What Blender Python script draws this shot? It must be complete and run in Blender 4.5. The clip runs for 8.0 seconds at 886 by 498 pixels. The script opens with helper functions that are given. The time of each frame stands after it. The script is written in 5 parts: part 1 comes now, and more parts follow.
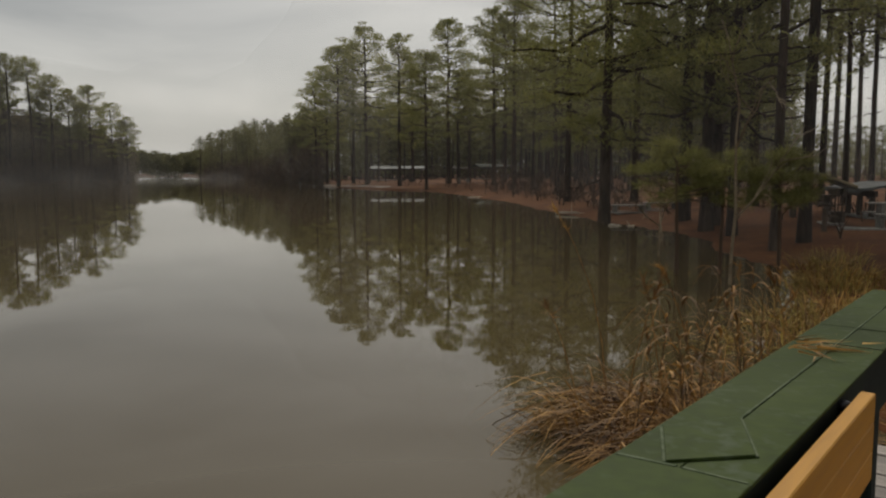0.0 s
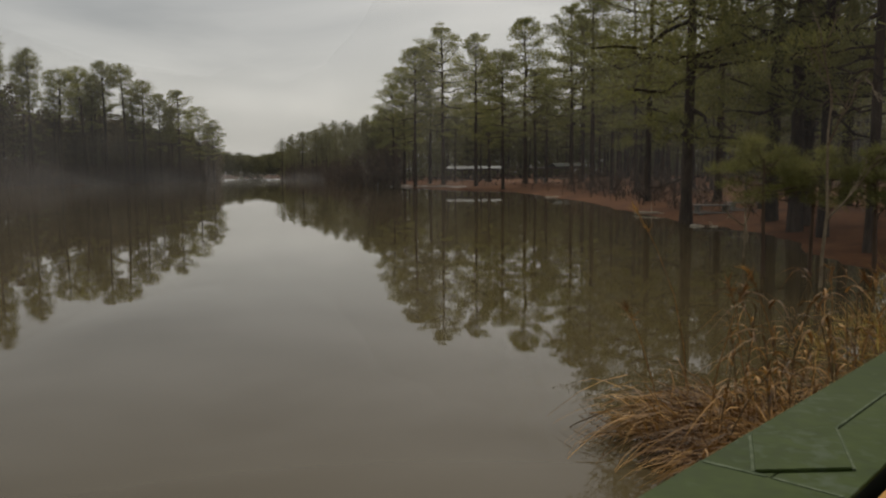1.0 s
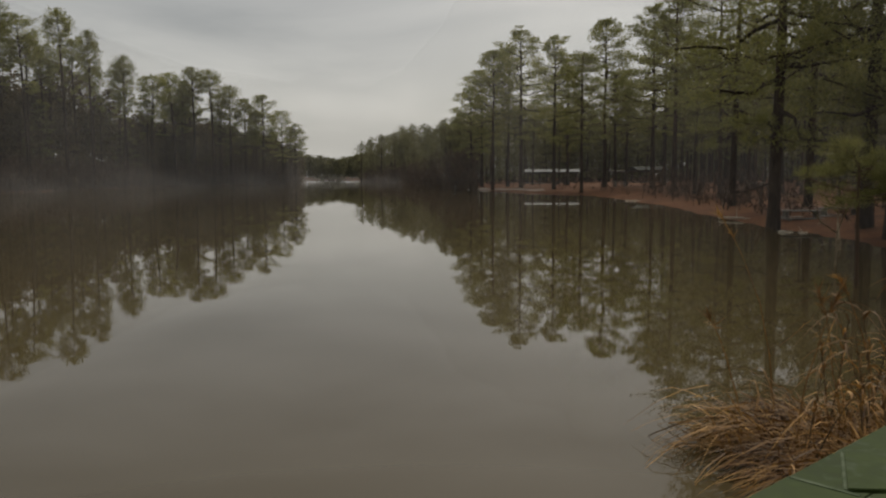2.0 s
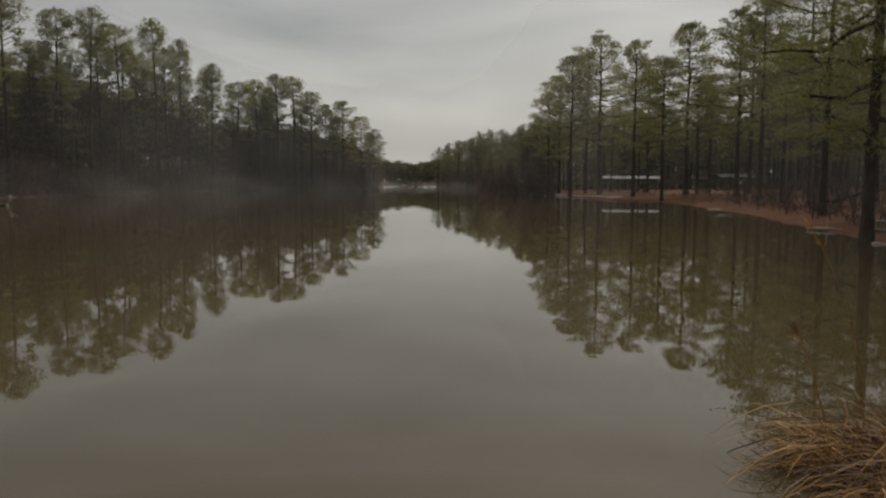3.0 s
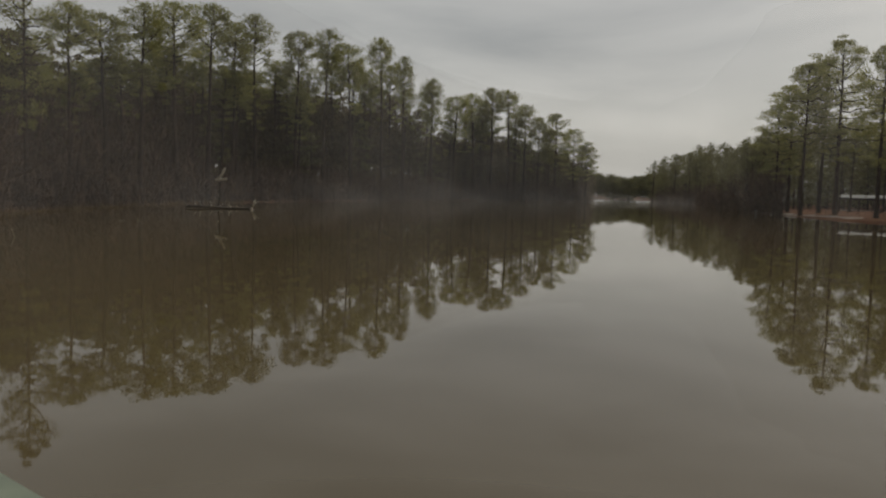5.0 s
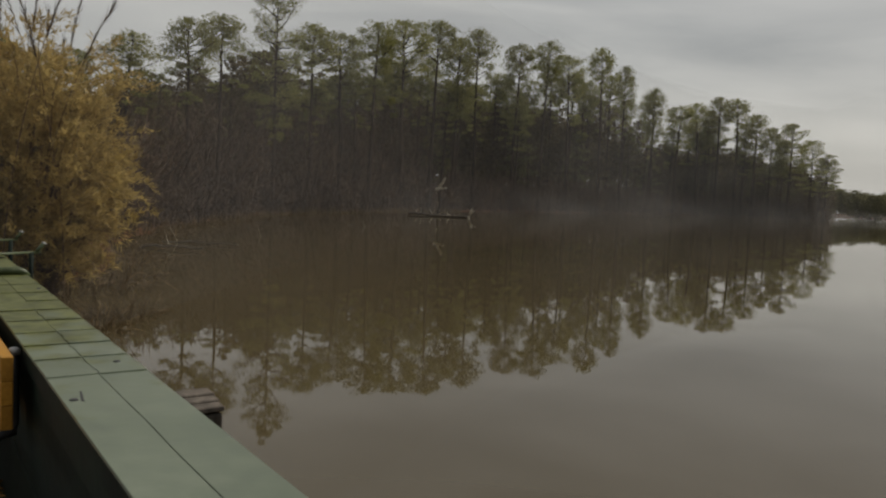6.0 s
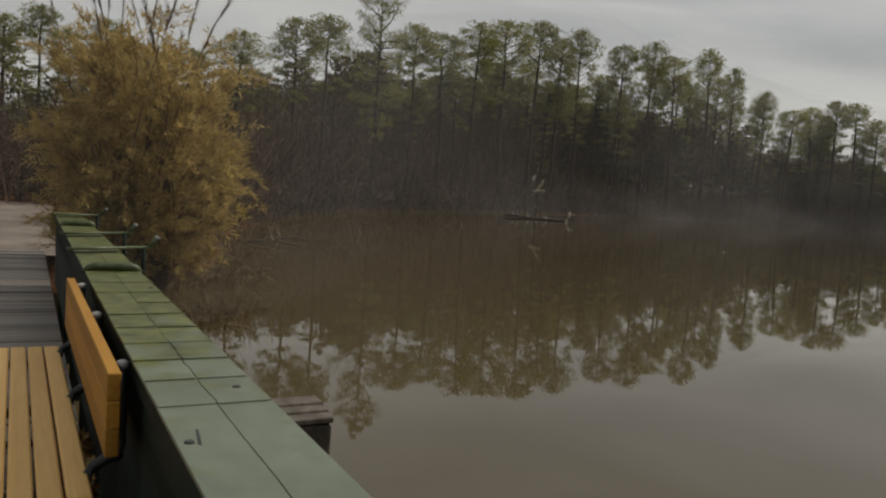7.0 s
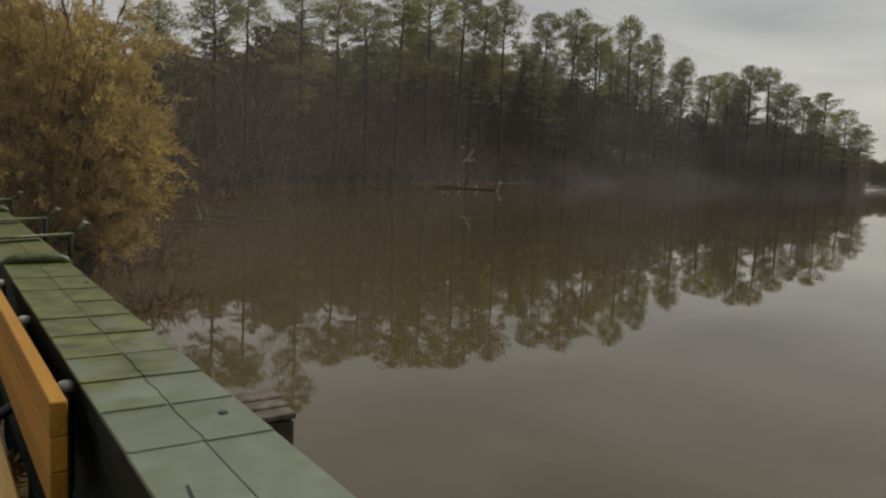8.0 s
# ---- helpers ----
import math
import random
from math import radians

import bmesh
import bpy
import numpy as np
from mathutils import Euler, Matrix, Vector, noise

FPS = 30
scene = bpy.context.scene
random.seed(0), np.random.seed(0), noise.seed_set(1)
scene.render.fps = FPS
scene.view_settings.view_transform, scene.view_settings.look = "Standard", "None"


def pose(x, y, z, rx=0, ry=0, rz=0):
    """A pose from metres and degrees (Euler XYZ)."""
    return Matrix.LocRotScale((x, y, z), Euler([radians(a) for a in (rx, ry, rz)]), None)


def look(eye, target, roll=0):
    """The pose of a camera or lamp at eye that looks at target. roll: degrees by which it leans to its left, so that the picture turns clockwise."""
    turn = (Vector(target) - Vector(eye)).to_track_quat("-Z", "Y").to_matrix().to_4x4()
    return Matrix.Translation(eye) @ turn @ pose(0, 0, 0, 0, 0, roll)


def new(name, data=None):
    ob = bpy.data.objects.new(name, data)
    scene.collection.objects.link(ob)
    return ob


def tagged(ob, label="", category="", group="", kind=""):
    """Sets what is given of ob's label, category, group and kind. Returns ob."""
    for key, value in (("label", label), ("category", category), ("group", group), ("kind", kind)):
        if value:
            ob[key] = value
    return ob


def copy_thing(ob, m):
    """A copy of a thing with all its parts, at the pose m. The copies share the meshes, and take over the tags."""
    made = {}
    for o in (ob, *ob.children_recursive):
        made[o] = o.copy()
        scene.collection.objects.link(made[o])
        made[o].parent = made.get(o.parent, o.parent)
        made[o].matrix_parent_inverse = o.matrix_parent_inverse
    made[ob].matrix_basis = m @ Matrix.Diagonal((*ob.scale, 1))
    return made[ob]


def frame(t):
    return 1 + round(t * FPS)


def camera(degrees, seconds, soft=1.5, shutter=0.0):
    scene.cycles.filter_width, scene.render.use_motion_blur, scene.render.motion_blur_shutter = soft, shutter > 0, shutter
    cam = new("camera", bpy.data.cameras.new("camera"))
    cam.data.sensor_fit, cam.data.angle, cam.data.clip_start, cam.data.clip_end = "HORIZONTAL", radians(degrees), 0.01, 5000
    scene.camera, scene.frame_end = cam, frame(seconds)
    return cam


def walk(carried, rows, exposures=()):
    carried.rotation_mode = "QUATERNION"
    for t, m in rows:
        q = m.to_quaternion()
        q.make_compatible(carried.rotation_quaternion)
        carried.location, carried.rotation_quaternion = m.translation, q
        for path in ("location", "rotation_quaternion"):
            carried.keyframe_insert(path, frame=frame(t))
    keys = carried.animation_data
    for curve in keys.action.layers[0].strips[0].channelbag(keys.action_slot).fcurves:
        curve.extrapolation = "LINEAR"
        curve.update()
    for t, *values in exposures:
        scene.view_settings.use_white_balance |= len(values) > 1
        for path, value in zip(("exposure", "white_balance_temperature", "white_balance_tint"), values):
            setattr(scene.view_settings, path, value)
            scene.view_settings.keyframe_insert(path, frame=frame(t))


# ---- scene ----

# ---------------- camera and its walk ----------------
EYE = 2.0          # eye above the water, metres
cam = camera(60.0, 8.0, soft=2.3)
# seconds, offset of the eye, turn
ROWS = [
    (0.0, 0.010, 0.000, -0.005, 84.32, 0.16, -0.02),
    (0.5, 0.006, 0.000, -0.004, 84.33, 0.24, 2.73),
    (1.0, 0.000, 0.000, -0.003, 84.35, 0.45, 5.65),
    (1.5, -0.005, 0.000, -0.003, 84.45, 0.43, 8.53),
    (3.0, 0.000, 0.000, -0.003, 85.02, -0.25, 17.07),
    (3.5, 0.003, 0.001, -0.004, 85.27, -0.49, 19.82),
    (4.0, 0.006, 0.002, -0.005, 85.48, -1.06, 22.65),
    (4.2, 0.008, 0.002, -0.006, 85.60, -1.15, 24.10),
    (5.3, 0.045, -0.035, 0.010, 85.80, -1.70, 37.00),
    (5.5, 0.050, -0.045, 0.012, 85.92, -1.85, 40.14),
    (6.0, 0.005, 0.000, -0.018, 85.95, -2.73, 48.60),
]
# seconds, eye, a point that it looks at, roll
TURN_ROWS = [
    (6.5, (-0.252, 0.101, 1.959), (-1.904, 1.220, 1.820), 3.2),
    (7.0, (-0.511, 0.118, 1.967), (-2.151, 1.252, 1.815), 4.1),
    (7.5, (-0.737, 0.123, 1.945), (-2.314, 1.338, 1.754), 3.5),
    (8.0, (-0.986, 0.170, 1.940), (-2.508, 1.449, 1.725), 2.5),
]
walk(cam, [(t, pose(x, y, EYE + z, a, b, c)) for t, x, y, z, a, b, c in ROWS] + [(t, look(e, p, r)) for t, e, p, r in TURN_ROWS],
     exposures=((0.0, 0.14), (1.5, 0.10), (3.5, 0.0), (5.5, 0.03), (6.5, 0.10), (7.5, 0.17), (8.0, 0.19)))

# ---------------- world and sun ----------------
SUN_AZ, SUN_EL = 4.0, 47.0


def make_world():
    w = bpy.data.worlds.new("overcast_sky")
    scene.world = w
    w.use_nodes = True
    nt = w.node_tree
    nt.nodes.clear()
    N, L = nt.nodes.new, nt.links.new
    out, bg = N("ShaderNodeOutputWorld"), N("ShaderNodeBackground")
    sky = N("ShaderNodeTexSky")
    sky.sky_type, sky.sun_disc = "NISHITA", False
    sky.sun_elevation, sky.sun_rotation = radians(SUN_EL), radians(SUN_AZ)
    sky.dust_density = 4.0
    dim = N("ShaderNodeVectorMath")
    dim.operation = "SCALE"
    dim.inputs["Scale"].default_value = 0.09
    L(sky.outputs["Color"], dim.inputs[0])
    co, mp = N("ShaderNodeTexCoord"), N("ShaderNodeMapping")
    mp.inputs["Scale"].default_value = (1.0, 1.0, 5.0)
    mp.inputs["Rotation"].default_value = (0.0, radians(3), 0.6)
    L(co.outputs["Generated"], mp.inputs["Vector"])
    no = N("ShaderNodeTexNoise")
    no.inputs["Scale"].default_value, no.inputs["Detail"].default_value = 1.9, 7.0
    no.inputs["Roughness"].default_value, no.inputs["Distortion"].default_value = 0.5, 0.5
    L(mp.outputs["Vector"], no.inputs["Vector"])
    ramp = N("ShaderNodeValToRGB")
    ramp.color_ramp.elements[0].position, ramp.color_ramp.elements[1].position = 0.3, 0.72
    ramp.color_ramp.elements[0].color = (0.354, 0.360, 0.350, 1)
    ramp.color_ramp.elements[1].color = (0.66, 0.648, 0.605, 1)
    L(no.outputs["Fac"], ramp.inputs["Fac"])
    mix = N("ShaderNodeMixRGB")
    mix.inputs["Fac"].default_value = 0.86
    L(dim.outputs["Vector"], mix.inputs["Color1"])
    L(ramp.outputs["Color"], mix.inputs["Color2"])
    # the veiled sun brightens the cloud round it
    dot, power, lift = N("ShaderNodeVectorMath"), N("ShaderNodeMath"), N("ShaderNodeMath")
    dot.operation, power.operation, lift.operation = "DOT_PRODUCT", "POWER", "MULTIPLY_ADD"
    dot.inputs[1].default_value = (math.sin(radians(SUN_AZ)) * math.cos(radians(SUN_EL)), math.cos(radians(SUN_AZ)) * math.cos(radians(SUN_EL)), math.sin(radians(SUN_EL)))
    L(co.outputs["Generated"], dot.inputs[0])
    clampd = N("ShaderNodeMath")
    clampd.operation = "MAXIMUM"
    clampd.inputs[1].default_value = 0.0
    L(dot.outputs["Value"], clampd.inputs[0])
    L(clampd.outputs[0], power.inputs[0])
    power.inputs[1].default_value = 5.0
    lift.inputs[1].default_value, lift.inputs[2].default_value = 0.30, 0.93
    L(power.outputs[0], lift.inputs[0])
    glow = N("ShaderNodeVectorMath")
    glow.operation = "SCALE"
    L(mix.outputs["Color"], glow.inputs[0])
    L(lift.outputs[0], glow.inputs["Scale"])
    L(glow.outputs["Vector"], bg.inputs["Color"])
    bg.inputs["Strength"].default_value = 0.91
    L(bg.outputs["Background"], out.inputs["Surface"])


make_world()
sun_data = bpy.data.lights.new("sun", "SUN")
sun_data.energy, sun_data.angle, sun_data.color = 2.3, radians(24), (1.0, 0.93, 0.82)
sun = new("sun", sun_data)
sun.matrix_world = look((0, 0, 60), (-math.sin(radians(SUN_AZ)) * 60, -math.cos(radians(SUN_AZ)) * 60,
                                     60 - 60 * math.tan(radians(SUN_EL))))


# ---------------- materials ----------------
def surf(name, colours, scale=3.0, rough=0.7, bump=0.3, fine=9.0, stretch=(1, 1, 1), vary=0.0, island=0.0,
         metal=0.0, translucent=0.0, spec=0.4, depth=0.02, world_space=False):
    """Colour from two scales of noise through a ramp, with bump, and variation per piece."""
    m = bpy.data.materials.new(name)
    m.use_nodes = True
    nt = m.node_tree
    N, L = nt.nodes.new, nt.links.new
    bsdf = nt.nodes["Principled BSDF"]
    out = nt.nodes["Material Output"]
    if world_space:
        src = N("ShaderNodeNewGeometry").outputs["Position"]
    else:
        src = N("ShaderNodeTexCoord").outputs["Object"]
    mp = N("ShaderNodeMapping")
    mp.inputs["Scale"].default_value = stretch
    L(src, mp.inputs["Vector"])
    n1, n2 = N("ShaderNodeTexNoise"), N("ShaderNodeTexNoise")
    n1.inputs["Scale"].default_value, n1.inputs["Detail"].default_value = scale, 4.0
    n2.inputs["Scale"].default_value, n2.inputs["Detail"].default_value = scale * fine, 5.0
    L(mp.outputs["Vector"], n1.inputs["Vector"])
    L(mp.outputs["Vector"], n2.inputs["Vector"])
    add = N("ShaderNodeMath")
    add.operation = "MULTIPLY_ADD"
    add.inputs[1].default_value = 0.45
    L(n2.outputs["Fac"], add.inputs[0])
    half = N("ShaderNodeMath")
    half.operation = "MULTIPLY"
    half.inputs[1].default_value = 0.55
    L(n1.outputs["Fac"], half.inputs[0])
    L(half.outputs[0], add.inputs[2])
    ramp = N("ShaderNodeValToRGB")
    els = ramp.color_ramp.elements
    lo, hi = 0.36, 0.64
    els[0].position, els[1].position = lo, hi
    els[0].color, els[1].color = (*colours[0], 1), (*colours[-1], 1)
    for i, c in enumerate(colours[1:-1]):
        e = els.new(lo + (hi - lo) * (i + 1) / (len(colours) - 1))
        e.color = (*c, 1)
    L(add.outputs[0], ramp.inputs["Fac"])
    colour = ramp.outputs["Color"]
    for amount, make in ((vary, lambda: N("ShaderNodeObjectInfo").outputs["Random"]),
                         (island, lambda: N("ShaderNodeNewGeometry").outputs["Random Per Island"])):
        if amount:
            rng = N("ShaderNodeMapRange")
            rng.inputs["To Min"].default_value, rng.inputs["To Max"].default_value = 1 - amount, 1 + amount
            L(make(), rng.inputs["Value"])
            hsv = N("ShaderNodeHueSaturation")
            L(rng.outputs["Result"], hsv.inputs["Value"])
            L(colour, hsv.inputs["Color"])
            colour = hsv.outputs["Color"]
    L(colour, bsdf.inputs["Base Color"])
    r = N("ShaderNodeMapRange")
    r.inputs["To Min"].default_value, r.inputs["To Max"].default_value = max(rough - 0.12, 0.03), min(rough + 0.12, 1)
    L(n2.outputs["Fac"], r.inputs["Value"])
    L(r.outputs["Result"], bsdf.inputs["Roughness"])
    bsdf.inputs["Metallic"].default_value = metal
    bsdf.inputs["Specular IOR Level"].default_value = spec
    if bump:
        b = N("ShaderNodeBump")
        b.inputs["Strength"].default_value, b.inputs["Distance"].default_value = bump, depth
        L(add.outputs[0], b.inputs["Height"])
        L(b.outputs["Normal"], bsdf.inputs["Normal"])
    if translucent:
        tr, mx = N("ShaderNodeBsdfTranslucent"), N("ShaderNodeMixShader")
        L(colour, tr.inputs["Color"])
        mx.inputs["Fac"].default_value = translucent
        L(bsdf.outputs["BSDF"], mx.inputs[1])
        L(tr.outputs["BSDF"], mx.inputs[2])
        L(mx.outputs["Shader"], out.inputs["Surface"])
    return m


def water_material():
    m = bpy.data.materials.new("lake_water")
    m.use_nodes = True
    nt = m.node_tree
    N, L = nt.nodes.new, nt.links.new
    bsdf = nt.nodes["Principled BSDF"]
    geo = N("ShaderNodeNewGeometry")
    mp = N("ShaderNodeMapping")
    mp.inputs["Scale"].default_value = (1.0, 1.0, 1.0)
    L(geo.outputs["Position"], mp.inputs["Vector"])
    big, small = N("ShaderNodeTexNoise"), N("ShaderNodeTexNoise")
    big.inputs["Scale"].default_value, big.inputs["Detail"].default_value = 0.35, 2.0
    small.inputs["Scale"].default_value, small.inputs["Detail"].default_value = 2.2, 3.0
    L(mp.outputs["Vector"], big.inputs["Vector"])
    L(mp.outputs["Vector"], small.inputs["Vector"])
    silt = N("ShaderNodeTexNoise")
    silt.inputs["Scale"].default_value, silt.inputs["Detail"].default_value = 0.06, 3.0
    L(mp.outputs["Vector"], silt.inputs["Vector"])
    ramp = N("ShaderNodeValToRGB")
    ramp.color_ramp.elements[0].color = (0.058, 0.044, 0.021, 1)
    ramp.color_ramp.elements[1].color = (0.074, 0.057, 0.029, 1)
    L(silt.outputs["Fac"], ramp.inputs["Fac"])
    L(ramp.outputs["Color"], bsdf.inputs["Base Color"])
    add = N("ShaderNodeMath")
    add.operation = "MULTIPLY_ADD"
    add.inputs[1].default_value = 0.22
    L(small.outputs["Fac"], add.inputs[0])
    L(big.outputs["Fac"], add.inputs[2])
    b = N("ShaderNodeBump")
    b.inputs["Strength"].default_value, b.inputs["Distance"].default_value = 0.045, 0.05
    L(add.outputs[0], b.inputs["Height"])
    L(b.outputs["Normal"], bsdf.inputs["Normal"])
    bsdf.inputs["Roughness"].default_value = 0.015
    bsdf.inputs["IOR"].default_value = 1.33
    return m


M_WATER = water_material()
M_GROUND = surf("pine_straw_ground", [(0.048, 0.0175, 0.006), (0.083, 0.032, 0.011), (0.125, 0.055, 0.021)], 0.35, 0.95, 0.7, 14, depth=0.08, world_space=True, spec=0.06)
M_BARK = surf("pine_bark", [(0.020, 0.014, 0.011), (0.043, 0.031, 0.023), (0.073, 0.053, 0.039)], 1.6, 0.95, 0.9, 6, (1, 1, 0.3), vary=0.25, depth=0.05, spec=0.1)
M_NEEDLE = surf("pine_needles", [(0.122, 0.124, 0.036), (0.182, 0.180, 0.054), (0.25, 0.240, 0.080)], 0.35, 0.6, 0.0, 8, vary=0.18, island=0.22, translucent=0.44, spec=0.3)
M_NEEDLE_YOUNG = surf("young_pine_needles", [(0.14, 0.142, 0.046), (0.21, 0.205, 0.068), (0.29, 0.275, 0.10)], 0.8, 0.6, 0.0, 8, vary=0.15, island=0.25, translucent=0.5, spec=0.25)
# darker copy of the needles: shade of dense inner woods put into the colour
M_SHADENEEDLE = surf("dense_pine_foliage", [(0.085, 0.085, 0.032), (0.128, 0.124, 0.046), (0.175, 0.166, 0.066)], 0.25, 0.7, 0.0, 8, vary=0.2, island=0.25, translucent=0.25, spec=0.2)
# bare-wood brown, kept darker for the shade under the tall trees
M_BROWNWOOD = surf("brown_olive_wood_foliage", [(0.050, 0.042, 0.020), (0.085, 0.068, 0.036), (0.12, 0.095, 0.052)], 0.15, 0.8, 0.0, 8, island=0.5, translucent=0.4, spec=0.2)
M_DULLGRASS = surf("dull_bank_grass", [(0.06, 0.040, 0.018), (0.105, 0.070, 0.032), (0.15, 0.105, 0.052)], 1.2, 0.85, 0.0, 6, island=0.45, translucent=0.2)
M_TWIG = surf("bare_twigs", [(0.048, 0.030, 0.019), (0.080, 0.051, 0.032), (0.118, 0.078, 0.049)], 0.25, 0.9, 0.0, 6, island=0.5)
M_DRYGRASS = surf("dry_grass", [(0.10, 0.045, 0.010), (0.22, 0.113, 0.026), (0.47, 0.275, 0.080)], 1.2, 0.7, 0.0, 6, island=0.65, translucent=0.2)
M_OLIVEGRASS = surf("olive_bank_grass", [(0.17, 0.125, 0.028), (0.29, 0.215, 0.052), (0.42, 0.31, 0.095)], 1.2, 0.8, 0.0, 6, island=0.45, translucent=0.3)
M_WILLOW = surf("tawny_shrub_leaves", [(0.27, 0.192, 0.066), (0.375, 0.275, 0.096), (0.49, 0.375, 0.142)], 0.9, 0.75, 0.0, 6, island=0.30, translucent=0.58)
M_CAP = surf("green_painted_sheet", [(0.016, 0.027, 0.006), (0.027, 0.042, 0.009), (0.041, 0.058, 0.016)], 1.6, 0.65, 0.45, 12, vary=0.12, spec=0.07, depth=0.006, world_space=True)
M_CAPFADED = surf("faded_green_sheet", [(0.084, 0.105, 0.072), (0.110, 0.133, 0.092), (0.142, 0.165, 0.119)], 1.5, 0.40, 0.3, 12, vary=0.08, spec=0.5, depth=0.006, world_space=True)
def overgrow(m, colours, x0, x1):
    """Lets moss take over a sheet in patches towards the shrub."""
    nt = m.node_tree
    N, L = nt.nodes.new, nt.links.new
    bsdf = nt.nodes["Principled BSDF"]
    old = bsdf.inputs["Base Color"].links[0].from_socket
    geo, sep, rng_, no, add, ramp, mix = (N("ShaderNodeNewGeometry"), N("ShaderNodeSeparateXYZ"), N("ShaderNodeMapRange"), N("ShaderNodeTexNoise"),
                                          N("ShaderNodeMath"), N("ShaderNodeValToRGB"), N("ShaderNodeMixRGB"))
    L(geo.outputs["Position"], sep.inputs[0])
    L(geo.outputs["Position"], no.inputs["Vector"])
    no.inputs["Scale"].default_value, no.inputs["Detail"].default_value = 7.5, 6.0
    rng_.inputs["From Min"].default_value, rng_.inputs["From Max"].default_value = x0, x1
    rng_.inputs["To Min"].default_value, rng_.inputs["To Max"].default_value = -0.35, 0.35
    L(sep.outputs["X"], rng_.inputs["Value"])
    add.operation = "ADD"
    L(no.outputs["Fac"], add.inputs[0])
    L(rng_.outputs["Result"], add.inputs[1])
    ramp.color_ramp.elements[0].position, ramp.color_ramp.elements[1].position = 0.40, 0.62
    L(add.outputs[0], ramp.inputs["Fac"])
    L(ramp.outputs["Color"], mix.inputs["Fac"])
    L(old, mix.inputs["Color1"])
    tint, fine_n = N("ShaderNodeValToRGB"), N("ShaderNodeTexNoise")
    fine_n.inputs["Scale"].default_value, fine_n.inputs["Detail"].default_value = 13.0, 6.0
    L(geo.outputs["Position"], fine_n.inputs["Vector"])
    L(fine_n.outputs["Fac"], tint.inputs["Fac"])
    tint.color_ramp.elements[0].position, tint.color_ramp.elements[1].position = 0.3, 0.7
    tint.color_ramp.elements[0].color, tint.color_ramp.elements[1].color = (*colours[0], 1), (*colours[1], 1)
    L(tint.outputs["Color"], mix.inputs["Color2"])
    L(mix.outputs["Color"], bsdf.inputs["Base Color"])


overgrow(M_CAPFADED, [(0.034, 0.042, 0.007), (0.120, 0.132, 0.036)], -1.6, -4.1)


def scuff(m, colour, scale, lo, hi):
    """Pale worn patches where the paint has been rubbed."""
    nt = m.node_tree
    N, L = nt.nodes.new, nt.links.new
    bsdf = nt.nodes["Principled BSDF"]
    old = bsdf.inputs["Base Color"].links[0].from_socket
    geo, no, fine_n, mul, ramp, mix = (N("ShaderNodeNewGeometry"), N("ShaderNodeTexNoise"), N("ShaderNodeTexNoise"), N("ShaderNodeMath"), N("ShaderNodeValToRGB"), N("ShaderNodeMixRGB"))
    for node, sc, dist in ((no, scale, 1.2), (fine_n, scale * 9, 0.4)):
        node.inputs["Scale"].default_value, node.inputs["Detail"].default_value, node.inputs["Distortion"].default_value = sc, 5.0, dist
        L(geo.outputs["Position"], node.inputs["Vector"])
    mul.operation = "MULTIPLY"
    L(no.outputs["Fac"], mul.inputs[0])
    L(fine_n.outputs["Fac"], mul.inputs[1])
    ramp.color_ramp.elements[0].position, ramp.color_ramp.elements[1].position = lo, hi
    L(mul.outputs[0], ramp.inputs["Fac"])
    L(ramp.outputs["Color"], mix.inputs["Fac"])
    L(old, mix.inputs["Color1"])
    mix.inputs["Color2"].default_value = (*colour, 1)
    L(mix.outputs["Color"], bsdf.inputs["Base Color"])


scuff(M_CAP, (0.052, 0.070, 0.038), 3.4, 0.28, 0.44)
M_CAPWORN = surf("worn_pale_green_paint", [(0.030, 0.047, 0.018), (0.056, 0.076, 0.038), (0.098, 0.120, 0.074)], 30, 0.7, 0.3, 10, spec=0.1, depth=0.003, world_space=True)
M_CAPMOSS = surf("mossy_green_sheet", [(0.032, 0.045, 0.012), (0.058, 0.077, 0.030), (0.098, 0.12, 0.068)], 3.2, 0.45, 0.4, 8, vary=0.12, spec=0.4, depth=0.008, world_space=True)
# near-black green: the shade below the caps is put into this paint
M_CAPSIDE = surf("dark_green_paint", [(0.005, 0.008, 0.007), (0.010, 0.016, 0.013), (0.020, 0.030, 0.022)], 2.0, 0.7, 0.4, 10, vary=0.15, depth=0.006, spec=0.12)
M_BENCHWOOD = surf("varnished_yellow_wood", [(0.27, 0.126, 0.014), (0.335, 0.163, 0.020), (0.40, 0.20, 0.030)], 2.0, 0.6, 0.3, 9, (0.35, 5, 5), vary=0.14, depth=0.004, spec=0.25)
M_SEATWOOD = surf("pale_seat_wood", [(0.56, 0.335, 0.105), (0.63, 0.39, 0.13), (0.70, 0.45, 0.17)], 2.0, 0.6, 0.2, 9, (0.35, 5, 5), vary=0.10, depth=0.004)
M_BLACKSTEEL = surf("black_coated_steel", [(0.008, 0.008, 0.009), (0.016, 0.016, 0.018), (0.03, 0.03, 0.03)], 6, 0.4, 0.15, 8, depth=0.003)
M_CHROME = surf("worn_bright_steel", [(0.30, 0.30, 0.30), (0.44, 0.44, 0.43), (0.56, 0.56, 0.54)], 8, 0.45, 0.1, 6, metal=0.2, depth=0.002)
M_PLANK = surf("weathered_deck_wood", [(0.07, 0.058, 0.050), (0.15, 0.13, 0.112), (0.27, 0.24, 0.21)], 1.6, 0.6, 0.6, 10, (6, 0.5, 6), vary=0.4, depth=0.006)
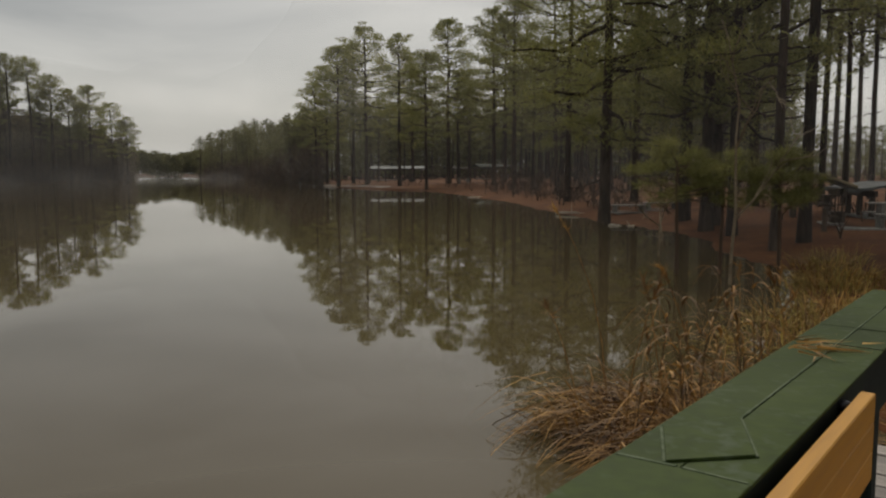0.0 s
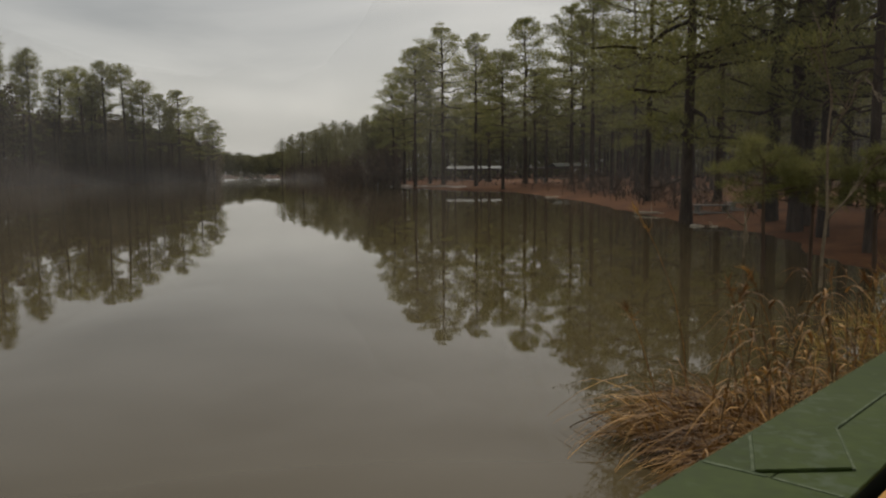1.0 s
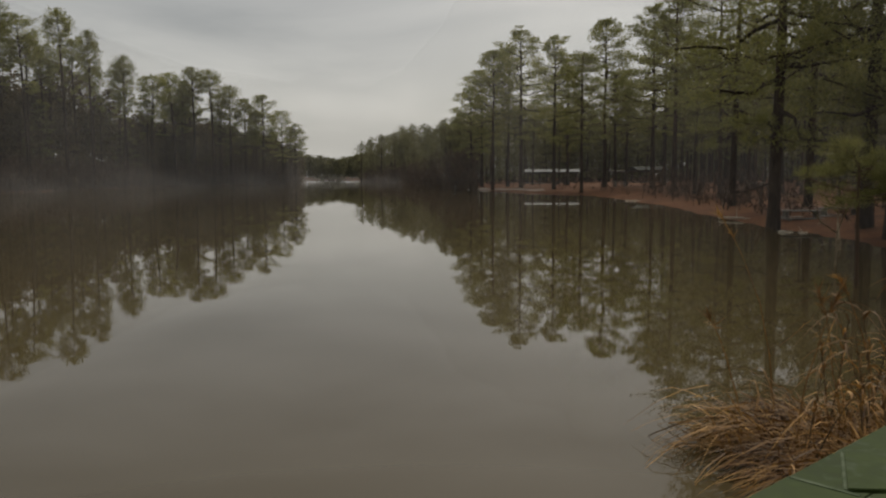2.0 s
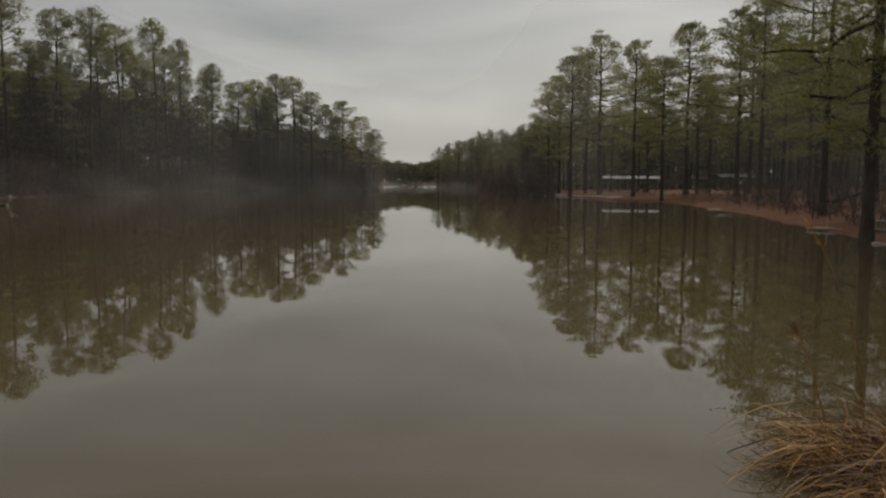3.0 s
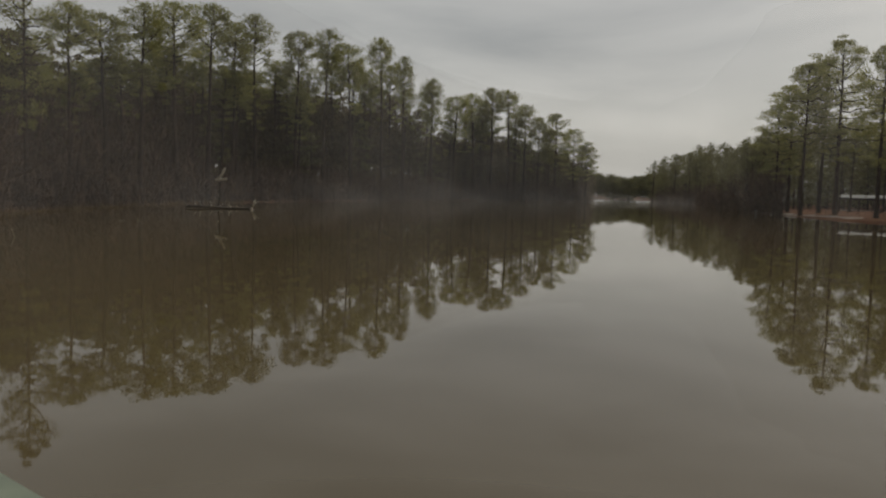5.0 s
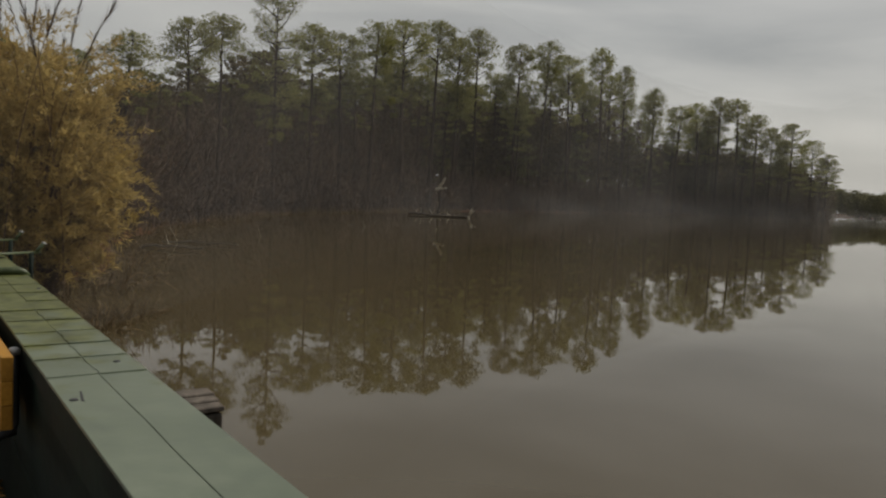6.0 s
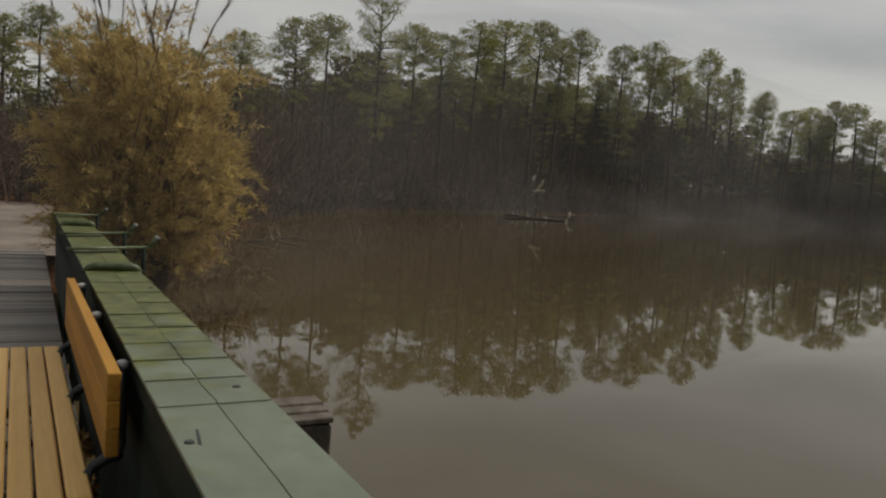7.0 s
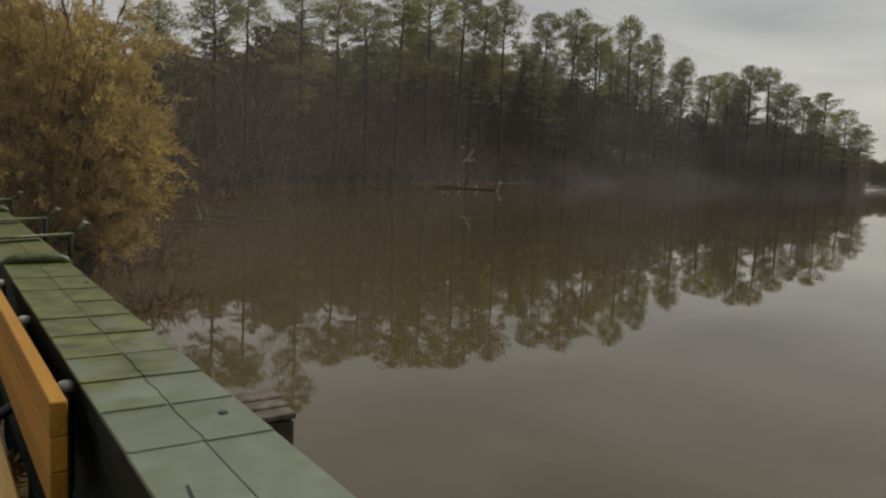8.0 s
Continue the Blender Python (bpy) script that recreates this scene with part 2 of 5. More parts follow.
M_PILE = surf("weathered_pile_wood", [(0.05, 0.042, 0.034), (0.10, 0.083, 0.068), (0.16, 0.135, 0.11)], 3, 0.85, 0.6, 8, (4, 4, 0.6), depth=0.008)
M_ROOF = surf("pale_roof_sheet", [(0.036, 0.041, 0.040), (0.060, 0.066, 0.065), (0.095, 0.10, 0.098)], 0.8, 0.75, 0.2, 9, (1, 6, 1), vary=0.1)
M_DARKROOF = surf("dark_green_roof", [(0.016, 0.020, 0.016), (0.028, 0.033, 0.026), (0.045, 0.05, 0.04)], 0.8, 0.85, 0.2, 9, vary=0.1, spec=0.1)
M_SHELTERWOOD = surf("brown_stained_timber", [(0.035, 0.024, 0.016), (0.06, 0.042, 0.028), (0.10, 0.07, 0.048)], 2, 0.8, 0.3, 8, (4, 4, 0.6), vary=0.15)
M_SHELTERROOF = surf("weathered_roof_boards", [(0.06, 0.05, 0.036), (0.10, 0.085, 0.06), (0.15, 0.13, 0.095)], 1.5, 0.8, 0.3, 8, vary=0.1)
M_ROOFEDGE = surf("pale_weathered_board", [(0.18, 0.145, 0.085), (0.27, 0.22, 0.13), (0.36, 0.295, 0.18)], 2, 0.8, 0.3, 8, vary=0.1)
M_PALEBARK = surf("pale_sapling_bark", [(0.13, 0.10, 0.065), (0.21, 0.165, 0.11), (0.29, 0.235, 0.165)], 3, 0.85, 0.3, 8, spec=0.1)
M_CONCRETE = surf("pale_concrete", [(0.11, 0.104, 0.09), (0.18, 0.17, 0.15), (0.27, 0.255, 0.23)], 2, 0.85, 0.4, 9, vary=0.12, depth=0.01)
M_DRIFT = surf("bleached_driftwood", [(0.24, 0.21, 0.16), (0.38, 0.34, 0.27), (0.52, 0.47, 0.38)], 4, 0.85, 0.5, 8, depth=0.02)
M_WETLOG = surf("dark_wet_log", [(0.03, 0.026, 0.02), (0.06, 0.05, 0.04), (0.10, 0.085, 0.07)], 3, 0.7, 0.6, 8, depth=0.02)
M_SAND = surf("damp_sand_path", [(0.09, 0.072, 0.056), (0.15, 0.12, 0.097), (0.22, 0.185, 0.15)], 0.9, 0.9, 0.5, 12, depth=0.02, world_space=True)


# ---------------- mesh helpers ----------------
rng = np.random.default_rng(11)


class Geo:
    """Collects vertices, triangles and quads."""

    def __init__(self):
        self.v, self.t, self.q, self.n = [], [], [], 0

    def add(self, v, t=None, q=None):
        v = np.asarray(v, float).reshape(-1, 3)
        if t is not None and len(t):
            self.t.append(np.asarray(t, int).reshape(-1, 3) + self.n)
        if q is not None and len(q):
            self.q.append(np.asarray(q, int).reshape(-1, 4) + self.n)
        self.v.append(v)
        self.n += len(v)
        return self

    def merge(self, other, m):
        a = np.array(m)
        base = self.n
        for v in other.v:
            self.v.append(v @ a[:3, :3].T + a[:3, 3])
        self.t += [t + base for t in other.t]
        self.q += [q + base for q in other.q]
        self.n += other.n

    def mesh(self, name, material, smooth=False):
        me = bpy.data.meshes.new(name)
        v = np.concatenate(self.v).astype(np.float32)
        t = np.concatenate(self.t) if self.t else np.zeros((0, 3), int)
        q = np.concatenate(self.q) if self.q else np.zeros((0, 4), int)
        me.vertices.add(len(v))
        me.vertices.foreach_set("co", v.ravel())
        loops = np.concatenate([t.ravel(), q.ravel()]).astype(np.int32)
        me.loops.add(len(loops))
        me.loops.foreach_set("vertex_index", loops)
        me.polygons.add(len(t) + len(q))
        starts = np.concatenate([np.arange(len(t)) * 3, len(t) * 3 + np.arange(len(q)) * 4]).astype(np.int32)
        me.polygons.foreach_set("loop_start", starts)
        me.polygons.foreach_set("use_smooth", np.full(len(starts), smooth, dtype=bool))
        me.update(calc_edges=True)
        me.validate()
        me.materials.append(material)
        return me


def tube(g, pts, radii, sides=6, cap=True):
    pts, radii = np.asarray(pts, float), np.asarray(radii, float)
    d = np.gradient(pts, axis=0)
    d /= np.linalg.norm(d, axis=1)[:, None] + 1e-9
    ref = np.where(np.abs(d[:, 2:3]) > 0.9, np.array([[1.0, 0, 0]]), np.array([[0, 0, 1.0]]))
    a = np.cross(d, ref)
    a /= np.linalg.norm(a, axis=1)[:, None] + 1e-9
    b = np.cross(d, a)
    th = np.arange(sides) * 2 * np.pi / sides
    ring = pts[:, None] + radii[:, None, None] * (np.cos(th)[None, :, None] * a[:, None] + np.sin(th)[None, :, None] * b[:, None])
    n = len(pts)
    i, j = np.meshgrid(np.arange(n - 1), np.arange(sides), indexing="ij")
    k = (j + 1) % sides
    q = np.stack([i * sides + j, i * sides + k, (i + 1) * sides + k, (i + 1) * sides + j], -1).reshape(-1, 4)
    v = ring.reshape(-1, 3)
    t = []
    if cap:
        v = np.concatenate([v, pts[:1], pts[-1:]])
        c0, c1 = n * sides, n * sides + 1
        t = [(c0, (j2 + 1) % sides, j2) for j2 in range(sides)] + [(c1, (n - 1) * sides + j2, (n - 1) * sides + (j2 + 1) % sides) for j2 in range(sides)]
    g.add(v, t, q)


def slivers(g, base, direction, length, width, r=None):
    """Thin triangles from base points along directions."""
    r = r or rng
    n = len(base)
    side = np.cross(direction, r.normal(size=(n, 3)))
    side /= np.linalg.norm(side, axis=1)[:, None] + 1e-9
    w = np.asarray(width).reshape(-1, 1) * 0.5
    tip = base + direction * np.asarray(length).reshape(-1, 1)
    v = np.stack([base - side * w, base + side * w, tip], 1).reshape(-1, 3)
    g.add(v, np.arange(3 * n).reshape(-1, 3))


def unit(v):
    return v / (np.linalg.norm(v, axis=-1, keepdims=True) + 1e-9)


def box_bm(bm, x0, x1, y0, y1, z0, z1):
    vs = [bm.verts.new(p) for p in ((x0, y0, z0), (x1, y0, z0), (x1, y1, z0), (x0, y1, z0), (x0, y0, z1), (x1, y0, z1), (x1, y1, z1), (x0, y1, z1))]
    for f in ((0, 3, 2, 1), (4, 5, 6, 7), (0, 1, 5, 4), (1, 2, 6, 5), (2, 3, 7, 6), (3, 0, 4, 7)):
        bm.faces.new([vs[i] for i in f])
    return vs


def board(x0, x1, y0, y1, z0, z1, bevel=0.006, name="board"):
    """A bmesh board with softened edges."""
    bm = bmesh.new()
    box_bm(bm, min(x0, x1), max(x0, x1), min(y0, y1), max(y0, y1), min(z0, z1), max(z0, z1))
    if bevel:
        bmesh.ops.bevel(bm, geom=bm.edges[:], offset=bevel, segments=1, affect="EDGES", clamp_overlap=True)
    return bm


def part(name, source, material, parent, label="", m=None):
    """Links a bmesh, a Geo or a mesh as one mesh object under a thing or a part."""
    if isinstance(source, Geo):
        me = source.mesh(name, material)
    elif isinstance(source, bpy.types.Mesh):
        me = source
    else:
        me = bpy.data.meshes.new(name)
        source.to_mesh(me)
        source.free()
        me.materials.append(material)
    ob = new(name, me)
    ob.parent = parent
    if m is not None:
        ob.matrix_basis = m
    if label:
        tagged(ob, label)
    return ob


def thing(name, label, category, m=None, group="", kind=""):
    e = new(name)
    e.empty_display_size = 0.2
    if m is not None:
        e.matrix_basis = m
    return tagged(e, label, category, group, kind)


# ---------------- the lake and its ground ----------------
LAKE = [(-101, 311), (-62, 240), (-41, 180), (-24, 122), (-15, 106), (-8, 92), (-1.4, 84), (2.9, 59), (5.2, 44), (5.6, 36),
        (6.2, 30.5), (7.4, 25.5), (8.2, 22.5), (7.3, 18.2), (7.1, 15.2), (5.6, 11.3), (4.0, 8.2), (3.2, 5.6), (3.4, 3), (2, 0), (0, -3), (-6, -3.5),
        (-12, -1.5), (-13.2, 1), (-14.0, 3.4), (-18.6, 5.7), (-26.2, 9.0), (-34, 13.5), (-50, 27), (-66, 53), (-75, 78), (-85, 115), (-92, 155), (-79, 196),
        (-92, 225), (-150, 300), (-190, 400), (-160, 450), (-120, 430)]


def lake_distance(p):
    """Signed distance to the shore: positive on land."""
    p = np.asarray(p, float)
    a = np.array(LAKE, float)
    b = np.roll(a, -1, axis=0)
    best = np.full(len(p), 1e9)
    inside = np.zeros(len(p), bool)
    for (ax, ay), (bx, by) in zip(a, b):
        ex, ey = bx - ax, by - ay
        t = np.clip(((p[:, 0] - ax) * ex + (p[:, 1] - ay) * ey) / (ex * ex + ey * ey), 0, 1)
        best = np.minimum(best, np.hypot(p[:, 0] - ax - t * ex, p[:, 1] - ay - t * ey))
        cross = (ay > p[:, 1]) != (by > p[:, 1])
        with np.errstate(divide="ignore", invalid="ignore"):
            xi = ax + (p[:, 1] - ay) / (by - ay if by != ay else 1e-9) * ex
        inside ^= cross & (p[:, 0] < xi)
    return np.where(inside, -best, best)


def wobble(p):
    x, y = p[:, 0], p[:, 1]
    return np.sin(x * 0.31 + 1.7 * np.sin(y * 0.17)) * np.cos(y * 0.27 + 1.3 * np.sin(x * 0.13)) + 0.5 * np.sin(x * 0.9 + y * 0.7) * np.cos(y * 1.1 - x * 0.4)


def height(p):
    p = np.asarray(p, float)
    d = lake_distance(p) + 0.5 * wobble(p)
    land = 0.10 * np.clip(d, 0, 2) + 0.85 * (1 - np.exp(-np.clip(d - 1, 0, None) / 22.0)) + 0.05 * wobble(p * 1.7) * np.clip(d / 5, 0, 1)
    bed = np.clip(d * 0.22, -1.6, 0)
    return np.where(d > 0, land, bed)


def ground_z(x, y):
    return float(height(np.array([[x, y]]))[0])


def make_ground():
    rad = np.concatenate([[0.0], np.geomspace(1.0, 60, 70), np.geomspace(64, 420, 60), np.geomspace(500, 3000, 8)])
    az = np.linspace(0, 2 * np.pi, 361)[:-1]
    R, A = np.meshgrid(rad[1:], az, indexing="ij")
    xy = np.stack([R.ravel() * np.sin(A.ravel()), R.ravel() * np.cos(A.ravel())], 1)
    xy = np.concatenate([xy, [[0, 0]]])
    v = np.column_stack([xy, height(xy)])
    n, k = len(rad) - 1, len(az)
    i, j = np.meshgrid(np.arange(n - 1), np.arange(k), indexing="ij")
    j2 = (j + 1) % k
    q = np.stack([i * k + j, (i + 1) * k + j, (i + 1) * k + j2, i * k + j2], -1).reshape(-1, 4)
    t = [(n * k, jj, (jj + 1) % k) for jj in range(k)]
    g = Geo().add(v, t, q)
    ob = new("ground", g.mesh("ground", M_GROUND, True))
    tagged(ob, "rust-brown pine straw ground sloping down to the lake", "ground", kind="structure")


make_ground()
gw = Geo()
xs, ys = np.linspace(-420, 60, 25), np.linspace(-30, 520, 28)
X, Y = np.meshgrid(xs, ys, indexing="ij")
ii, jj = np.meshgrid(np.arange(24), np.arange(27), indexing="ij")
gw.add(np.column_stack([X.ravel(), Y.ravel(), np.zeros(X.size)]), None,
       np.stack([ii * 28 + jj, (ii + 1) * 28 + jj, (ii + 1) * 28 + jj + 1, ii * 28 + jj + 1], -1).reshape(-1, 4))
tagged(new("water", gw.mesh("water", M_WATER, True)), "calm brown lake water mirroring the trees", "water", kind="structure")


def polar(az, d):
    return d * math.sin(radians(az)), d * math.cos(radians(az))


def shore_distance(az):
    """How far the first bank across the water lies in that direction."""
    d = np.arange(12, 470, 0.5)
    s = lake_distance(np.column_stack([d * math.sin(radians(az)), d * math.cos(radians(az))]))
    shore = np.nonzero((s[:-1] < 0) & (s[1:] >= 0))[0]
    return float(d[shore[0]]) if len(shore) else 16.0


# ---------------- trees ----------------
def pads(g, r, centres, sizes, blades, length, width):
    """Needle clumps: short blades that fan up and out of flattened cushions round the centres."""
    centres, sizes = np.asarray(centres, float), np.asarray(sizes, float)
    n = len(centres)
    q = unit(r.normal(0, 1, (n, blades, 3))) * r.uniform(0.15, 1.0, (n, blades, 1)) ** 0.6
    base = centres[:, None] + q * sizes[:, None]
    d = unit(q * np.array([0.9, 0.9, 0.5]) + np.array([0, 0, 0.30]) + r.normal(0, 0.5, (n, blades, 3)))
    k = n * blades
    slivers(g, base.reshape(-1, 3), d.reshape(-1, 3), length * r.uniform(0.6, 1.15, k), width * r.uniform(0.7, 1.3, k), r)


def pine_geo(seed, h=22.0, base=0.45, spread=3.6, branches=46, tufts=3, blades=40, lean=0.3, tuft=0.35, r0=0.24, stubs=8, top=0.4, blade_w=0.09, dome=False, pad=0.75, droop=0.0, plain=False):
    """Trunk, limbs and needle cushions of a pine, standing at the origin."""
    r = np.random.default_rng(seed)
    trunk, limbs, crown = Geo(), Geo(), Geo()
    n = 7 if plain else 16
    zs = np.linspace(-0.4, h, n)
    bend = np.cumsum(r.normal(0, 0.24 / n ** 0.5, (n, 2)), axis=0) * (h / 22)
    tilt = r.normal(0, lean, 2) * (np.linspace(0, 1, n)[:, None] ** 1.3)
    axis = np.column_stack([bend * np.linspace(0, 1, n)[:, None] + tilt, zs])
    f = np.clip(zs / h, 0, 1)
    rad = r0 * (1 - f) ** 0.75 + 0.02 + 0.10 * np.exp(-np.clip(zs, 0, None) / 0.35) * (r0 / 0.24)
    tube(trunk, axis, rad, 5 if plain else 9)

    def at(z):
        return np.array([np.interp(z, zs, axis[:, 0]), np.interp(z, zs, axis[:, 1]), z])

    def limb(p0, p1, sag, thick):
        s = np.linspace(0, 1, 5)[:, None]
        reach = np.linalg.norm(p1 - p0)
        path = p0 + (p1 - p0) * s + np.array([0, 0, 1.0]) * sag * reach * (s * s - s)
        path[1:4] += r.normal(0, 0.03 * reach, (3, 3))
        step = 2 if plain else 1
        tube(limbs, path[::step], (thick * (1 - 0.7 * s[:, 0]) + 0.008)[::step], 3 if plain else 4, False)
        return path
    phase = r.uniform(0, 6.28)
    centres, sizes = [], []
    mid, half = h * (base + (1 - base) * 0.5), h * (1 - base) * 0.5
    for b in range(branches):
        t = (b + r.uniform(0.1, 0.9)) / branches
        a = phase + b * 2.4 + r.normal(0, 0.35)
        out = np.array([math.cos(a), math.sin(a), 0])
        if dome:
            # cushions over a rounded, lobed head, sparser underneath
            v = -0.95 + 1.93 * t ** 0.62
            flat = math.sqrt(max(0.02, 1 - v * v))
            k = spread * flat * (0.82 + 0.2 * math.sin(2 * a + 3 * v + phase)) * r.uniform(0.62, 1.0)
            tip = at(mid + half * v * 0.93) + out * k
            p0 = at(max(h * base * 0.95, min(tip[2] - 0.25 - k * r.uniform(0.25, 0.75), h * 0.97)))
            limb(p0, tip, 0.12, 0.05 * (k / 3 + 0.3))
            size = pad * r.uniform(0.75, 1.25) * (1.0 if v > -0.3 else 0.72)
            centres.append(tip)
            sizes.append((size, size, size * 0.72))
            if k > 1.0:
                for _ in range(tufts - 1):
                    centres.append(p0 + (tip - p0) * r.uniform(0.55, 0.9) + r.normal(0, 0.4, 3) * pad)
                    sizes.append((size * 0.7, size * 0.7, size * 0.42))
            continue
        z = h * (base + (0.97 - base) * t ** 0.92)
        q = (t - 0.34) / (0.68 if t > 0.34 else 0.75)
        length = max(spread * math.sqrt(max(0.0, 1 - q * q)) * (1 - t ** 4 * (1 - top) * 0.5) * r.uniform(0.55, 1.12), 0.4)
        up = math.radians(6 + 50 * t ** 2.2 - droop * (1 - t) + r.normal(0, 8))
        p0 = at(z)
        path = limb(p0, p0 + (out * math.cos(up) + np.array([0, 0, math.sin(up)])) * length, 0.3, 0.06 * (length / 3.5) ** 0.8 * (r0 / 0.17) ** 0.5)
        side = np.array([-out[1], out[0], 0])
        m = max(1, round(tufts * (0.35 + 0.75 * length / spread)))
        for k in range(m):
            u = 1.0 - 0.6 * (k + r.uniform(-0.2, 0.3)) / max(m, 1)
            c = np.array([np.interp(u, np.linspace(0, 1, 5), path[:, i]) for i in range(3)])
            w = (0.16 * length + 0.22) * pad / 0.75 * r.uniform(0.75, 1.25)
            if k:
                c2 = c + side * r.choice((-1, 1)) * w * r.uniform(0.5, 1.4) + np.array([0, 0, r.uniform(0, 0.15)])
                slivers(limbs, c[None], unit(c2 - c)[None], [np.linalg.norm(c2 - c)], [0.05], r)
                c = c2
            centres.append(c + np.array([0, 0, 0.10]))
            sizes.append((w, w, w * r.uniform(0.30, 0.5)))
    for b in range(stubs):
        z = h * (r.uniform(max(base - 0.4, base * 0.4), base) if b % 2 == 0 else r.uniform(base * 0.85, base))
        a = r.uniform(0, 6.28)
        length = r.uniform(0.5, 2.0)
        tip = at(z) + np.array([math.cos(a), math.sin(a), r.uniform(-0.3, 0.3)]) * length
        limb(at(z), tip, 0.15, 0.028)
        if b % 2:
            centres.append(tip)
            sizes.append((0.42, 0.42, 0.22))
    centres.append(at(h * 0.985))
    sizes.append((0.35, 0.35, 0.35))
    pads(crown, r, centres, sizes, blades, tuft, blade_w)
    return trunk, limbs, crown


def pine_thing(geos, label, category="pine tree", name="pine_tree", needle=None, group="", bark=None):
    root = thing(name, label, category, group=group)
    for nm, g, mt in zip(("trunk", "bough_frame", "crown"), geos, (bark or M_BARK, bark or M_BARK, needle or M_NEEDLE)):
        ob = part(nm, g, mt, root)
        if nm != "trunk":
            tagged(ob, kind="stuff")
    return root


FAR_KINDS = [dict(seed=21, base=0.71, spread=2.5, branches=26), dict(seed=22, base=0.66, spread=2.8, branches=30),
             dict(seed=23, base=0.74, spread=2.3, branches=22), dict(seed=24, base=0.62, spread=2.5, branches=32),
             dict(seed=25, base=0.71, spread=2.9, branches=28), dict(seed=26, base=0.68, spread=2.6, branches=30)]
for kd in FAR_KINDS:
    kd.update(h=22, tufts=2, blades=85, tuft=0.30, blade_w=0.10, r0=0.215, dome=True, pad=0.84, stubs=12)
WIDE_KINDS = [dict(seed=61, base=0.36, spread=4.3), dict(seed=62, base=0.46, spread=3.8),
              dict(seed=63, base=0.34, spread=4.0), dict(seed=64, base=0.44, spread=3.4)]
for kd in WIDE_KINDS:
    kd.update(h=20, branches=38, tufts=4, blades=70, tuft=0.32, blade_w=0.10, r0=0.245, pad=1.0, stubs=10, top=0.75)
CHEAP_KINDS = [dict(seed=71, base=0.34, spread=3.2), dict(seed=72, base=0.26, spread=3.4), dict(seed=73, base=0.44, spread=3.0)]
for kd in CHEAP_KINDS:
    kd.update(h=22, branches=32, tufts=3, blades=13, tuft=0.6, blade_w=0.30, stubs=3, pad=1.25, plain=True)
LOW_KINDS = [dict(seed=31, h=12, base=0.08, spread=2.4, branches=36, tufts=3, blades=18, blade_w=0.16, tuft=0.5, r0=0.11, stubs=2, top=0.3, pad=0.95, plain=True),
             dict(seed=32, h=12, base=0.14, spread=2.8, branches=34, tufts=3, blades=18, blade_w=0.16, tuft=0.5, r0=0.11, stubs=2, top=0.3, pad=0.95, plain=True)]
FAR_GEO = [pine_geo(**k) for k in FAR_KINDS]
LOW_GEO = [pine_geo(**k) for k in LOW_KINDS]
WIDE_GEO = [pine_geo(**k) for k in WIDE_KINDS]
CHEAP_GEO = [pine_geo(**k) for k in CHEAP_KINDS]
FAR_LOW_GEO = [pine_geo(seed=75, h=22, base=0.0, spread=4.6, branches=30, tufts=2, blades=18, tuft=0.65, blade_w=0.44, stubs=0, pad=1.5, plain=True), pine_geo(seed=76, h=22, base=0.0, spread=5.2, branches=28, tufts=2, blades=18, tuft=0.65, blade_w=0.44, stubs=0, pad=1.5, plain=True)]
MID_GEO = [pine_geo(seed=77, h=22, base=0.12, spread=4.2, branches=30, tufts=3, blades=24, tuft=0.45, blade_w=0.26, dome=True, pad=1.35, stubs=0, plain=True), pine_geo(seed=78, h=22, base=0.22, spread=3.8, branches=28, tufts=3, blades=24, tuft=0.45, blade_w=0.26, dome=True, pad=1.25, stubs=0, plain=True)]
BUSH_GEO = [pine_geo(seed=79 + k, h=22, base=0.0, spread=5.4, branches=34, tufts=3, blades=26, tuft=0.8, blade_w=0.62, dome=True, pad=1.9, stubs=0, plain=True) for k in range(2)]
TALL = "tall bare-trunked pine with rounded green crown on the lake shore"
far_pines = [pine_thing(g, TALL, group="shore pines") for g in FAR_GEO]
wide_pines = [pine_thing(g, "spreading pine with tiered branches on the picnic shore", group="picnic shore pines") for g in WIDE_GEO]
back_pines = [pine_thing(g, "pine deeper in the wood with low branches", needle=M_SHADENEEDLE, group="inner wood pines") for g in CHEAP_GEO]
low_pines = [pine_thing(g, "young dense pine filling in under the taller trees", needle=M_SHADENEEDLE, group="understory pines") for g in LOW_GEO]
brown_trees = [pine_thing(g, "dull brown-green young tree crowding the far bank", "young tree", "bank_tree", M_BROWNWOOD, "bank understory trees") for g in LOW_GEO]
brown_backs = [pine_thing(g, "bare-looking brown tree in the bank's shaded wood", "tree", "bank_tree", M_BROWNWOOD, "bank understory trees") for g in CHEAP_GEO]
used_kinds = set()


def stand(proto, x, y, h, proto_h, r, wide=1.0, label=""):
    """Stand a copy of a pine at x, y with the height h."""
    k = h / proto_h
    m = Matrix.LocRotScale((x, y, ground_z(x, y) - 0.05), Euler((0, 0, r)), (k * wide, k * wide, k))
    if proto.name not in used_kinds:
        used_kinds.add(proto.name)
        proto.matrix_basis = m
        ob = proto
    else:
        ob = copy_thing(proto, m)
        ob.matrix_basis = m
    if label:
        tagged(ob, label)
    return ob


